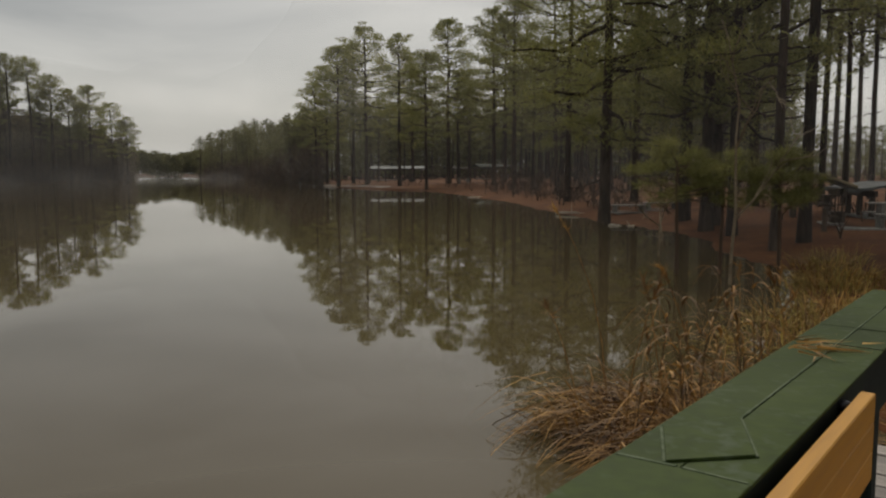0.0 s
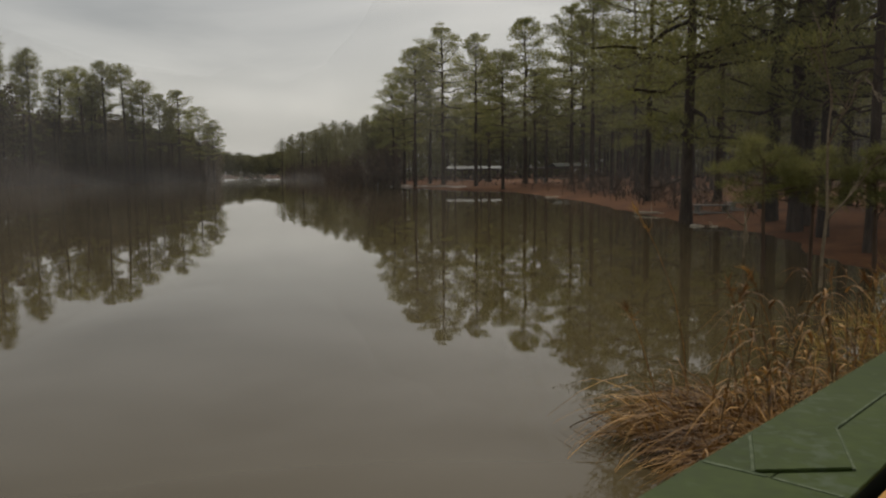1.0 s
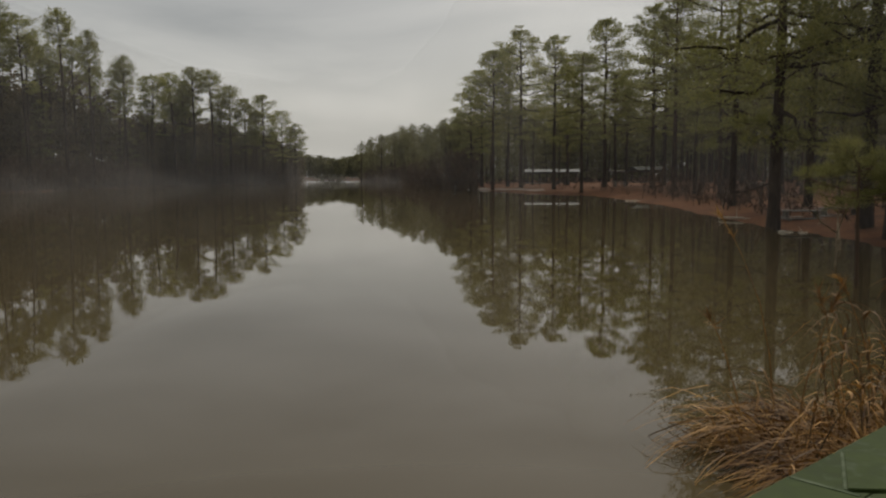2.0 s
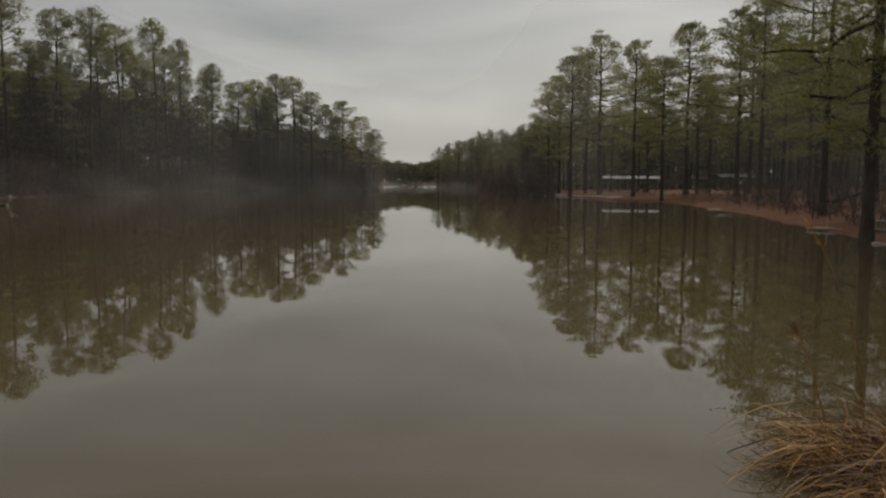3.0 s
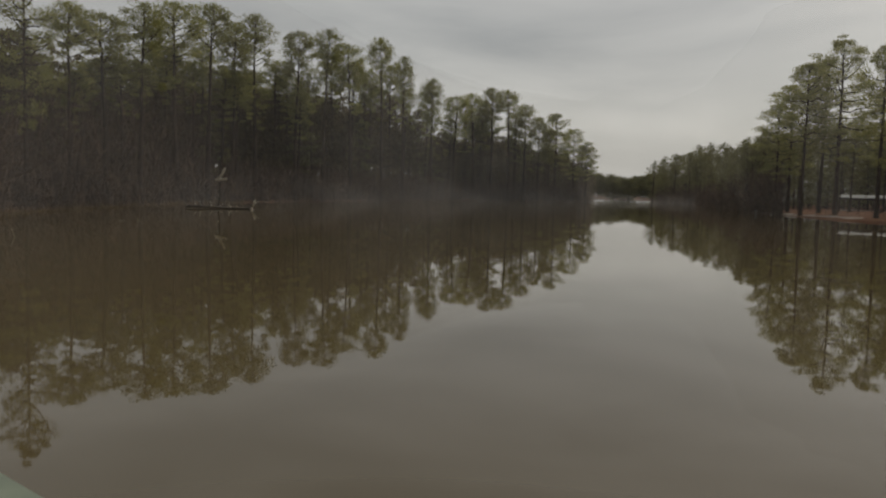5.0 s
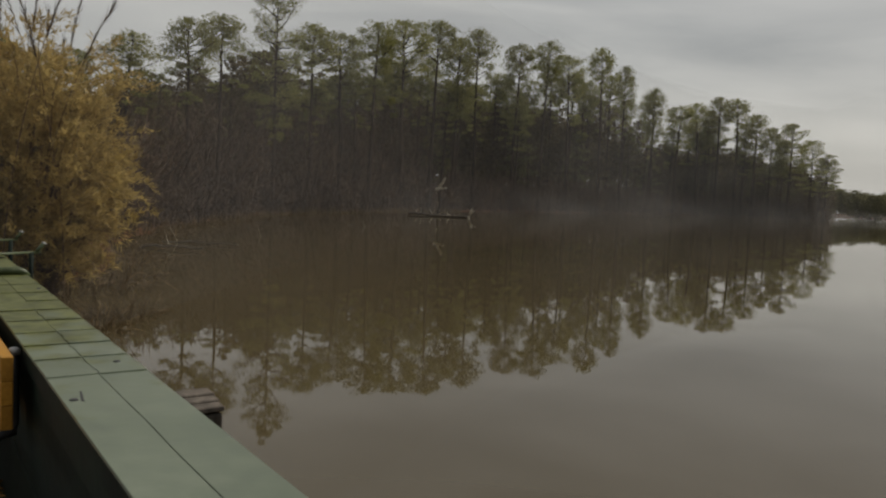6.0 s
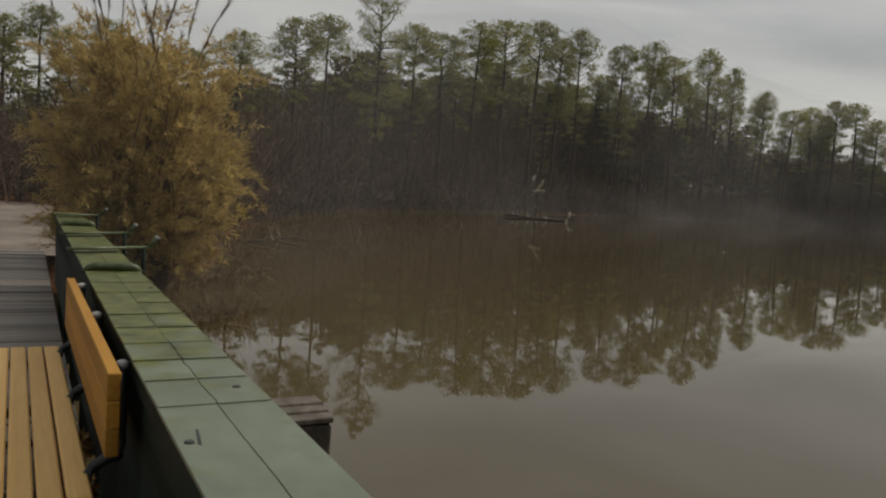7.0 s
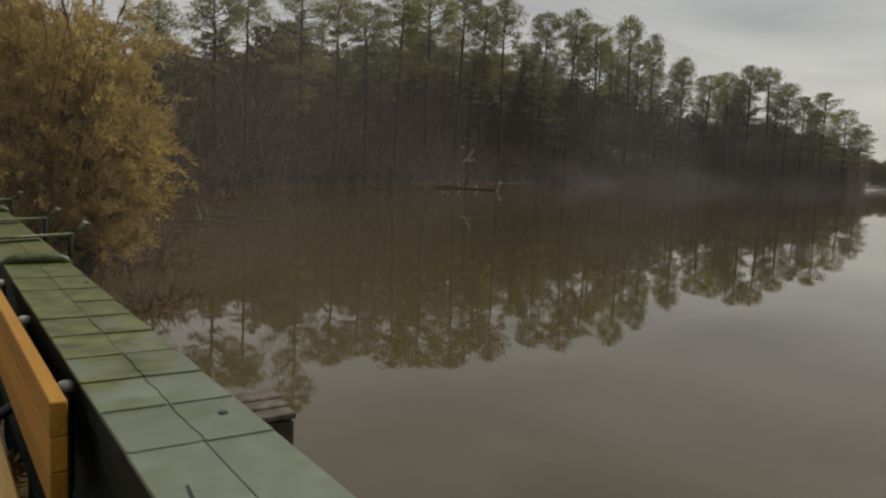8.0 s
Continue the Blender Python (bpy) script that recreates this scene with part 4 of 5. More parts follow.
# bolt holes, as black discs for their dark insides, and scratches on the cap
def dimple(x, y, r0, root):
    bm = bmesh.new()
    bmesh.ops.create_cone(bm, cap_ends=True, segments=14, radius1=r0, radius2=r0 * 0.8, depth=0.004)
    part("bolt_head", bm, M_BLACKSTEEL, root, m=Matrix.Translation((x, y, CAP_Z + 0.004)))


for x, y in ((-2.27, 0.222), (-1.862, 0.026), (-4.1, 0.25)):
    dimple(x, y, 0.012, left_rail)
part("scratch", prism([(-1.845, 0.040), (-1.84, 0.048), (-1.945, 0.060), (-1.945, 0.054)], CAP_Z + 0.001, CAP_Z + 0.0028, 0), M_BLACKSTEEL, left_rail)


def half_pipe(x, bulge, name, y0=-0.005, y1=0.285):
    """A padded bar that lies across the cap."""
    g = Geo()
    y = np.linspace(y0, y1, 12)
    f = np.clip(np.minimum((y - y0), (y1 - y)) / 0.05, 0, 1) ** 0.5
    tube(g, np.column_stack([np.full(12, x), y, CAP_Z + 0.004 + bulge * (0.2 + 0.7 * f) - 0.02 * (1 - f)]), bulge * (0.75 + 0.25 * f), 10)
    return part(name, g.mesh(name, M_CAPMOSS, True), M_CAPMOSS, left_rail, "rounded green bar across the cap")


half_pipe(-4.75, 0.023, "cross_bar")
half_pipe(-8.05, 0.028, "cross_bar")


def rod_holder(x, y1, tilt, label):
    """A pipe bracket laid over the cap, with bright end caps over the water."""
    root = thing("rod_holder", label, "rod holder", LEFT @ pose(x, 0, CAP_Z, 0, 0, tilt), "rod holders on the railing")
    g = Geo()
    tube(g, [(0, -0.03, 0.03), (0, 0.15, 0.032), (0, y1, 0.034)], [0.0095] * 3, 8)
    part("bar", g.mesh("bar", M_CAPMOSS, True), M_CAPMOSS, root)
    g = Geo()
    tube(g, [(0, y1 - 0.02, 0.04), (0.01, y1 + 0.0, 0.07), (0.02, y1 + 0.02, 0.10)], [0.012, 0.014, 0.015], 10)
    part("cup", g.mesh("cup", M_CAPMOSS, True), M_CAPMOSS, root)
    g = Geo()
    tube(g, [(0.02, y1 + 0.02, 0.098), (0.022, y1 + 0.024, 0.108)], [0.0165, 0.0165], 10)
    part("ring", g.mesh("ring", M_CHROME, True), M_CHROME, root, "pale worn ring")
    g = Geo()
    tube(g, [(0, y1 - 0.06, 0.034), (0, y1 - 0.06, -0.35)], [0.016, 0.016], 8)
    part("brace", g.mesh("brace", M_CAPSIDE, True), M_CAPSIDE, root)
    part("clamp", board(-0.018, 0.018, -0.010, 0.30, 0.006, 0.013, 0.002), M_CAPSIDE, root)


rod_holder(-5.62, 0.55, 22, "green pipe rod holder clamped across the railing cap")
rod_holder(-6.80, 0.56, 24, "green pipe rod holder with pale ring on the railing")
rod_holder(-9.2, 0.50, 15, "far green pipe rod holder beside the tawny shrub")

# the plank stub that juts out over the water
stub = thing("plank_stub", "grey weathered plank stub jutting from the boardwalk over water", "boards", LEFT)
for i, (x0, x1) in enumerate(((-5.42, -5.245), (-5.238, -5.10), (-5.093, -4.965))):
    part("plank", board(x0, x1, 0.42, 1.61 - 0.012 * i, 0.385 - 0.01 * i, 0.43 - 0.012 * i, 0.008), M_PILE, stub)
part("beam", board(-5.40, -5.08, 1.25, 1.57, 0.06, 0.36, 0.01), M_WETLOG, stub)
part("beam", board(-5.075, -4.972, 0.40, 1.575, 0.04, 0.352, 0.01), M_WETLOG, stub)
for x0 in (-5.34, -5.15):
    part("post", board(x0, x0 + 0.10, 1.42, 1.51, -1.2, 0.055, 0.01), M_WETLOG, stub)


def bench(name_m, label, frames, tip=None):
    """A slatted bench: x along it, y towards the railing, z from the deck."""
    root = thing("bench", label, "bench", name_m, "benches on the boardwalk")
    half = 1.02
    for i in range(6):
        y0 = -0.455 + i * 0.075
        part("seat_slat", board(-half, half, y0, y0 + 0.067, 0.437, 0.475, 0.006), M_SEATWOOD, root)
    back = pose(0, 0, 0, 0)
    for i in range(3):
        z0 = 0.582 + i * 0.083
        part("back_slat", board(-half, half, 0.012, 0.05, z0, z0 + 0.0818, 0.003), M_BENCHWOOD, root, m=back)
    for x in frames:
        fr = part("frame", frame_geo(x).mesh("frame", M_BLACKSTEEL, True), M_BLACKSTEEL, root, "black coated steel frame")
        g = Geo()
        tube(g, [(x, 0.074, 0.798), (x, 0.074, 0.816), (x, 0.074, 0.822)], [0.0215, 0.0215, 0.012], 10)
        part("end_cap", g.mesh("end_cap", tip or M_CHROME, True), tip or M_CHROME, fr, "dark worn end cap" if tip else "bright worn end cap")
    return root


def frame_geo(x):
    g = Geo()
    a = np.linspace(0, np.pi / 2, 5)
    back = [(x, 0.074, 0.80), (x, 0.074, 0.55)] + [(x, 0.074 - 0.10 * math.sin(t) * 1.0, 0.52 - 0.10 * (1 - math.cos(t))) for t in a] + [(x, -0.10, 0.42), (x, -0.54, 0.42)]
    tube(g, back, [0.019] * len(back), 8)
    tube(g, [(x, -0.48, 0.42), (x, -0.50, 0.02)], [0.024, 0.024], 8)
    tube(g, [(x, -0.06, 0.42), (x, 0.0, 0.02)], [0.024, 0.024], 8)
    tube(g, [(x, -0.56, 0.018), (x, 0.05, 0.018)], [0.02, 0.02], 8)
    return g


bench(LEFT @ pose(-3.59, -0.072, DECK_Z, 0, 0, 0.6), "yellow slatted bench with black steel frame against the green railing", (-0.88, -0.04, 0.83))
bench(RIGHT @ pose(1.24, -0.071, DECK_Z, 0, 0, 0), "yellow slatted bench backing onto the patched railing", (-0.80, 0.08, 0.92), M_BLACKSTEEL)


def leaf_litter():
    """Brown leaves and straw that have gathered between the bench and the railing."""
    r = np.random.default_rng(95)
    g = Geo()
    for cx, n, sp in ((-2.35, 420, 0.16), (-2.95, 420, 0.14), (-3.55, 380, 0.16), (-4.2, 300, 0.2)):
        x, y = cx + r.normal(0, sp, n), np.clip(-0.06 + r.normal(0, 0.06, n), -0.3, 0.022)
        pile_h = 0.10 * np.exp(-((x - cx) / sp) ** 2)
        slivers(g, np.column_stack([x, y, DECK_Z + 0.008 + pile_h * r.uniform(0, 1, n)]), unit(np.column_stack([r.normal(0, 1, n), r.normal(0, 1, n), r.normal(0, 0.25, n)])), r.uniform(0.03, 0.10, n), r.uniform(0.012, 0.035, n), r)
    ob = new("leaf_litter", g.mesh("leaf_litter", M_DRYGRASS))
    ob.matrix_basis = LEFT
    tagged(ob, "brown leaves and straw gathered under the bench", "leaves", kind="stuff")


leaf_litter()


DECK_MITRE = 0.546


def make_deck():
    root = thing("deck", "grey weathered plank boardwalk between the green railings", "deck", kind="structure")
    protos = {}
    r = np.random.default_rng(91)
    width, pitch = 0.138, 0.152
    for frame_m, sign, length in ((LEFT, -1, 14.0), (RIGHT, 1, 4.4)):
        i = -13
        while i * pitch < length:
            x = i * pitch
            i += 1
            start = 0.0 if x >= 0 else (-x) / DECK_MITRE
            if start > 3.36:
                continue
            span = max(round(3.4 - start, 2), 0.04)
            if x < 0:
                # planks that meet the bend are cut along it
                near = max(0.0, -(x + width) / DECK_MITRE)
                xs_ = (sign * x, sign * (x + width))
                bm = prism([(xs_[0], -start), (xs_[1], -near), (xs_[1], -3.4), (xs_[0], -3.4)], -0.035, 0.0, 0.004)
                part("plank", bm, M_PLANK, root, m=frame_m @ pose(0, 0, DECK_Z + r.uniform(-0.003, 0.003)))
                continue
            key = span
            if key not in protos:
                bm = board(0, width, -span, 0, -0.035, 0.0, 0.005)
                me = bpy.data.meshes.new("plank")
                bm.to_mesh(me)
                bm.free()
                me.materials.append(M_PLANK)
                protos[key] = me
            off = x if sign > 0 else -x - width
            m = frame_m @ pose(off, -start + 0.02 * (x >= 0) + 0.5 * (sign > 0 and x > 2.7), DECK_Z + r.uniform(-0.006, 0.006), r.uniform(-0.15, 0.15), r.uniform(-2.0, 2.0), r.uniform(-0.15, 0.15))
            part("plank", protos[key], M_PLANK, root, m=m)
    for frame_m, sign, length in ((LEFT, -1, 14.0), (RIGHT, 1, 4.4)):
        for y in (-0.25, -1.7, -3.2):
            part("joist", board(sign * (0.9 if y > -1 else 1.8), sign * length, y - 0.05, y + 0.05, DECK_Z - 0.24, DECK_Z - 0.045, 0.006), M_PILE, root, m=frame_m)


# ---------------- grasses and shrubs ----------------
def ribbons(g, base, heading, length, width, droop, segs=5, r=None):
    """Bent, tapering blades that rise and then arch over."""
    r = r or rng
    n = len(base)
    t = np.linspace(0, 1, segs + 1)[None, :, None]
    flat = unit(np.column_stack([heading[:, 0], heading[:, 1], np.zeros(n)]))[:, None]
    rise = heading[:, 2][:, None, None]
    L = np.asarray(length)[:, None, None]
    dr = np.asarray(droop)[:, None, None]
    up = np.array([0, 0, 1.0])
    pts = base[:, None] + L * (flat * (t * (1 - rise) * 0.9 + 0.55 * dr * t ** 2) + up * (rise * t - dr * t ** 2.4 * 0.75))
    pts += np.cumsum(r.normal(0, 0.012, (n, segs + 1, 3)), axis=1) * L
    side = unit(np.cross(flat[:, 0], up) + r.normal(0, 0.4, (n, 3)))[:, None]
    w = np.asarray(width)[:, None, None] * (1 - t ** 1.6 * 0.92) * 0.5
    v = np.stack([pts - side * w, pts + side * w], 2).reshape(-1, 3)
    i, j = np.meshgrid(np.arange(n), np.arange(segs), indexing="ij")
    o = i * (segs + 1) * 2 + j * 2
    g.add(v, None, np.stack([o, o + 1, o + 3, o + 2], -1).reshape(-1, 4))


def grass_clump(name, label, x, y, n, h, spread, seed, material=None, lean=(0, 0), droop=(0.25, 0.9), wide=0.010, z=None, unruly=0.5, rise=(0.5, 0.98)):
    r = np.random.default_rng(seed)
    g = Geo()
    a, rad = r.uniform(0, 6.28, n), spread * np.sqrt(r.uniform(0, 1, n))
    bx, by = x + np.cos(a) * rad, y + np.sin(a) * rad
    bz = np.clip(height(np.column_stack([bx, by])), -0.1, 3) if z is None else np.full(n, z)
    hd = np.column_stack([np.cos(a) * 0.7 + lean[0] + r.normal(0, unruly, n), np.sin(a) * 0.7 + lean[1] + r.normal(0, unruly, n), r.uniform(*rise, n)])
    ribbons(g, np.column_stack([bx, by, bz - 0.03]), hd, h * r.uniform(0.45, 1.15, n), wide * r.uniform(0.6, 1.4, n), r.uniform(*droop, n), 6, r)
    ob = new(name, g.mesh(name, material or M_DRYGRASS))
    return tagged(ob, label, "grass", "waterside grasses", "stuff")


GR = np.random.default_rng(17)
LBL = "tawny dry grass tussock arching over the water"
TUFTS = ((1.55, 5.0, -0.9, 0.0), (1.9, 4.75, -0.6, -0.4), (1.35, 5.35, -1.0, 0.2), (2.1, 5.2, -0.5, 0.1), (2.25, 4.95, 0.0, -0.5), (1.75, 5.6, -0.7, 0.3), (2.5, 5.5, 0.3, -0.3), (2.0, 6.0, -0.3, 0.2),
         (2.6, 6.0, -0.2, 0.4), (2.85, 5.75, 0.4, -0.4), (3.1, 6.2, -0.4, 0.0), (2.35, 6.6, -0.5, 0.2), (3.3, 6.7, 0.2, 0.3), (2.9, 6.9, -0.3, -0.2), (3.7, 7.3, 0.0, 0.0), (2.2, 5.6, -1.0, 0.0), (1.8, 5.2, -1.2, -0.1), (1.1, 5.75, -1.0, 0.1), (1.3, 6.0, -0.9, 0.3), (1.5, 5.7, -1.2, 0.0), (1.6, 6.3, -0.8, 0.3))
for i, (x, y, lx, ly) in enumerate(TUFTS):
    grass_clump("dry_grass", LBL, x, y, int(GR.uniform(170, 260)) if x > 1.5 else 120, GR.uniform(0.8, 1.4), 0.34, 100 + i, lean=(lx, ly), z=0.0 if x < 2 else None, wide=0.015, droop=(0.55, 2.1), unruly=0.8, rise=(0.35, 0.95))


def leafy_stalk(x, y, h, seed):
    """A dead grass cane with curled leaves hanging from it."""
    r = np.random.default_rng(seed)
    root = thing("grass_cane", "upright dead grass cane with curled hanging leaves", "reed", pose(x, y, max(ground_z(x, y), -0.1)), "dead grass canes")
    t = np.linspace(0, 1, 7)
    bend = r.normal(0, 0.16, 2)
    p = np.column_stack([bend[0] * t ** 2, bend[1] * t ** 2, h * t]) + np.cumsum(r.normal(0, 0.008, (7, 3)), axis=0)
    g = Geo()
    tube(g, p, np.linspace(0.008, 0.003, 7), 5)
    part("stem", g, M_DULLGRASS, root)
    g = Geo()
    n = 13
    f = r.uniform(0.3, 1.0, n)
    b = np.stack([np.interp(f, t, p[:, k]) for k in range(3)], 1)
    a = r.uniform(0, 6.28, n)
    ribbons(g, b, np.column_stack([np.cos(a), np.sin(a), r.uniform(0.5, 0.9, n)]), r.uniform(0.2, 0.5, n), r.uniform(0.012, 0.024, n), r.uniform(0.9, 1.9, n), 6, r)
    tagged(part("leaf_tuft", g, M_DRYGRASS, root), kind="stuff")


for i in range(18):
    x = GR.uniform(1.35, 3.3)
    leafy_stalk(x, 5.2 + 0.75 * (x - 1.3) + GR.uniform(-0.3, 1.0), GR.uniform(0.75, 1.35), 260 + i)
for i in range(16):
    x, y = 3.9 + i * 0.27 + GR.uniform(-0.4, 0.3), 7.6 + i * 0.5 + GR.uniform(-0.5, 0.8)
    grass_clump("bank_grass", "olive and tan grass on the low bank", x, y, 210, GR.uniform(0.4, 0.75), 0.75, 130 + i, M_OLIVEGRASS if i % 2 else M_DRYGRASS, droop=(0.3, 0.9), wide=0.016)


def tall_stalk(x, y, bend, h, seed, label="tall dry reed stalk bending over the water"):
    r = np.random.default_rng(seed)
    root = thing("reed_stalk", label, "reed", pose(x, y, max(ground_z(x, y), -0.1)), "tall reed stalks")
    t = np.linspace(0, 1, 9)
    p = np.column_stack([bend[0] * t ** 2, bend[1] * t ** 2, h * (t - 0.12 * t ** 3)]) + np.cumsum(r.normal(0, 0.01, (9, 3)), axis=0)
    g = Geo()
    tube(g, p, np.linspace(0.007, 0.003, 9) * (1 if h < 3 else 1.2), 5)
    part("stem", g, M_TWIG if h > 3 else M_DRYGRASS, root)
    g = Geo()
    k = 26 if h < 3 else 60
    f = r.uniform(0.84 if h < 3 else 0.78, 1.0, k)
    b = np.stack([np.interp(f, t, p[:, i]) for i in range(3)], 1)
    slivers(g, b, unit(r.normal(0, 0.5, (k, 3)) + (p[-1] - p[-2]) * 6), r.uniform(0.05, 0.14, k) * (1 if h < 3 else 2), np.full(k, 0.012), r)
    tagged(part("plume", g, M_TWIG if h > 3 else M_DRYGRASS, root), kind="stuff")


for i, (x, y, bx, by, h) in enumerate(((1.55, 7.2, -0.45, 0.2, 2.0), (2.1, 6.3, -0.3, 0.0, 1.55), (1.3, 5.4, 0.25, 0.1, 1.5), (1.7, 5.8, -0.15, 0.2, 1.4), (2.5, 6.4, 0.1, 0.3, 1.45), (2.2, 5.4, 0.3, 0.0, 1.35),
                                       (2.9, 6.3, -0.2, 0.1, 1.4), (3.1, 7.2, 0.2, 0.2, 1.3), (1.1, 6.1, -0.3, 0.2, 1.15))):
    tall_stalk(x, y, (bx, by), h, 200 + i)


def shrub(x, y, h, radius, seed):
    """A rounded shrub: wandering stems that carry drooping, leafy shoots in clumps."""
    r = np.random.default_rng(seed)
    root = thing("shrub", "rounded tawny-leaved shrub overhanging water beside the railing", "shrub", pose(x, y, max(ground_z(x, y), -0.05)))
    stems, leaves = Geo(), Geo()
    for i in range(210):
        a, v = i * 2.4 + r.normal(0, 0.3), r.uniform(-0.9, 1.0)
        flat = math.sqrt(1 - v * v)
        lobe = 0.86 + 0.14 * math.sin(4 * a + 3 * v)
        k = r.uniform(0.5, 1.0) ** 0.5 * lobe
        tip = np.array([math.cos(a) * flat * radius * k, math.sin(a) * flat * radius * k, h * (0.47 + 0.49 * v * k)])
        b = np.array([math.cos(a), math.sin(a), 0]) * 0.3 * r.uniform(0, 1)
        t = np.linspace(0, 1, 8)[:, None]
        mid = np.array([tip[0] * 0.5, tip[1] * 0.5, tip[2] * 0.85 + 0.35])
        p = (1 - t) ** 2 * b + 2 * t * (1 - t) * mid + t ** 2 * tip + np.cumsum(r.normal(0, 0.035, (8, 3)), axis=0) * (t > 0)
        tube(stems, p, np.linspace(0.012, 0.003, 8), 4, False)
        for shoot in range(10):
            f = r.uniform(0.45, 1.0)
            q = np.array([np.interp(f, t[:, 0], p[:, d]) for d in range(3)]) + r.normal(0, 0.05, 3)
            out = unit(r.normal(0, 0.42, 3) + np.array([0.45 * math.cos(a), 0.45 * math.sin(a), 0.5 + 0.5 * max(v, 0.0)]))
            L2 = r.uniform(0.22, 0.62)
            m = 34
            u = r.uniform(0.1, 1.0, m)[:, None]
            c = q + out * L2 * u + np.array([0, 0, -0.35 * L2]) * u ** 2 + r.normal(0, 0.025, (m, 3))
            d = unit(out * 0.8 + np.array([0, 0, -0.35]) * u + r.normal(0, 0.45, (m, 3)))
            slivers(leaves, c, d, r.uniform(0.06, 0.15, m), r.uniform(0.012, 0.026, m), r)
    tagged(part("stem_mass", stems, M_TWIG, root), kind="stuff")
    tagged(part("foliage", leaves, M_WILLOW, root), kind="stuff")


shrub(-12.25, 2.85, 4.62, 1.85, 301)
for i, (x, y) in enumerate(((-11.2, 2.1), (-10.7, 2.7), (-10.9, 3.4), (-11.6, 2.3), (-10.4, 3.1), (-11.4, 3.9), (-10.2, 2.3))):
    grass_clump("waterside_grass", "brown dead grass at the foot of the tawny shrub", x, y, 160, 0.75, 0.5, 350 + i, M_DULLGRASS, droop=(0.3, 1.0), wide=0.018)
for i in range(13):
    tall_stalk(-12.2 + GR.uniform(-1.3, 1.2), 2.5 + GR.uniform(-0.35, 1.0), (GR.uniform(-0.9, 1.0), GR.uniform(-0.9, 0.9)), GR.uniform(4.6, 5.9), 320 + i, "tall dry reed rising above the tawny shrub")


# young pines that lean over the water
def sapling_geo(seed, h, base, spread):
    return pine_geo(seed, h, base, spread, 15, 3, 130, 0.12, 0.20, 0.024, 0, 0.9, 0.011, pad=0.62)


SAP = [sapling_geo(401, 2.55, 0.66, 0.86), sapling_geo(402, 2.15, 0.64, 0.68)]
for gset, (az, d, k) in zip((SAP[0], SAP[1], SAP[0]), ((17.1, 15.6, 0.95), (23.9, 15.8, 0.97), (20.0, 16.2, 0.88))):
    x, y = polar(az, d)
    ob = pine_thing(gset, "young bright green pine at the flooded edge", "young pine", "young_pine", M_NEEDLE_YOUNG, "young pines", M_TWIG)
    ob.matrix_basis = Matrix.LocRotScale((x, y, max(ground_z(x, y), -0.2)), Euler((0, 0, az)), (k, k, k))


def bare_sapling(x, y, h, seed, label):
    r = np.random.default_rng(seed)
    root = thing("bare_sapling", label, "sapling", pose(x, y, max(ground_z(x, y), -0.3)))
    g = Geo()

    def grow(p, d, length, rad, depth):
        t = np.linspace(0, 1, 6)[:, None]
        path = p + d * length * t + np.cumsum(r.normal(0, 0.018 * length, (6, 3)), axis=0)
        tube(g, path, np.linspace(rad, rad * 0.45, 6), 5, False)
        if depth:
            for _ in range(3):
                f = r.uniform(0.35, 1.0)
                q = np.array([np.interp(f, t[:, 0], path[:, k]) for k in range(3)])
                grow(q, unit(d + r.normal(0, 0.5, 3)), length * r.uniform(0.4, 0.65), rad * 0.55, depth - 1)
    grow(np.zeros(3), unit(np.array([0.05, 0.05, 1.0])), h * 0.6, 0.035, 3)
    tagged(part("bough_frame", g, M_PALEBARK, root), kind="stuff")


x, y = polar(20.8, 14.5)
bare_sapling(x, y, 5.4, 411, "slender pale leafless sapling standing in shallow water")
x, y = polar(16.0, 19)
bare_sapling(x, y, 2.6, 412, "small leafless sapling leaning at the bank")


# ---------------- driftwood by the far bank ----------------
def log_thing(name, label, p0, p1, r0, r1, seed, material, stubs=5):
    r = np.random.default_rng(seed)
    p0, p1 = np.array(p0, float), np.array(p1, float)
    root = thing(name, label, "log", Matrix.Translation(p0))
    g = Geo()
    t = np.linspace(0, 1, 9)[:, None]
    path = (p1 - p0) * t + np.cumsum(r.normal(0, 0.03, (9, 3)), axis=0)
    tube(g, path, np.linspace(r0, r1, 9) * r.uniform(0.9, 1.1, 9), 9)
    part("trunk", g, material, root)
    for i in range(stubs):
        f = r.uniform(0.1, 0.95)
        q = np.array([np.interp(f, t[:, 0], path[:, k]) for k in range(3)])
        d = unit(np.array([r.normal(), r.normal(), abs(r.normal()) + 0.3]))
        L2 = r.uniform(0.2, 0.6)
        g = Geo()
        tube(g, [q, q + d * L2 * 0.5, q + d * L2 + [0, 0, 0.05]], [r1 * 0.5, r1 * 0.35, r1 * 0.15], 6)
        part("branch_stub", g, M_DRIFT, root)
    return root


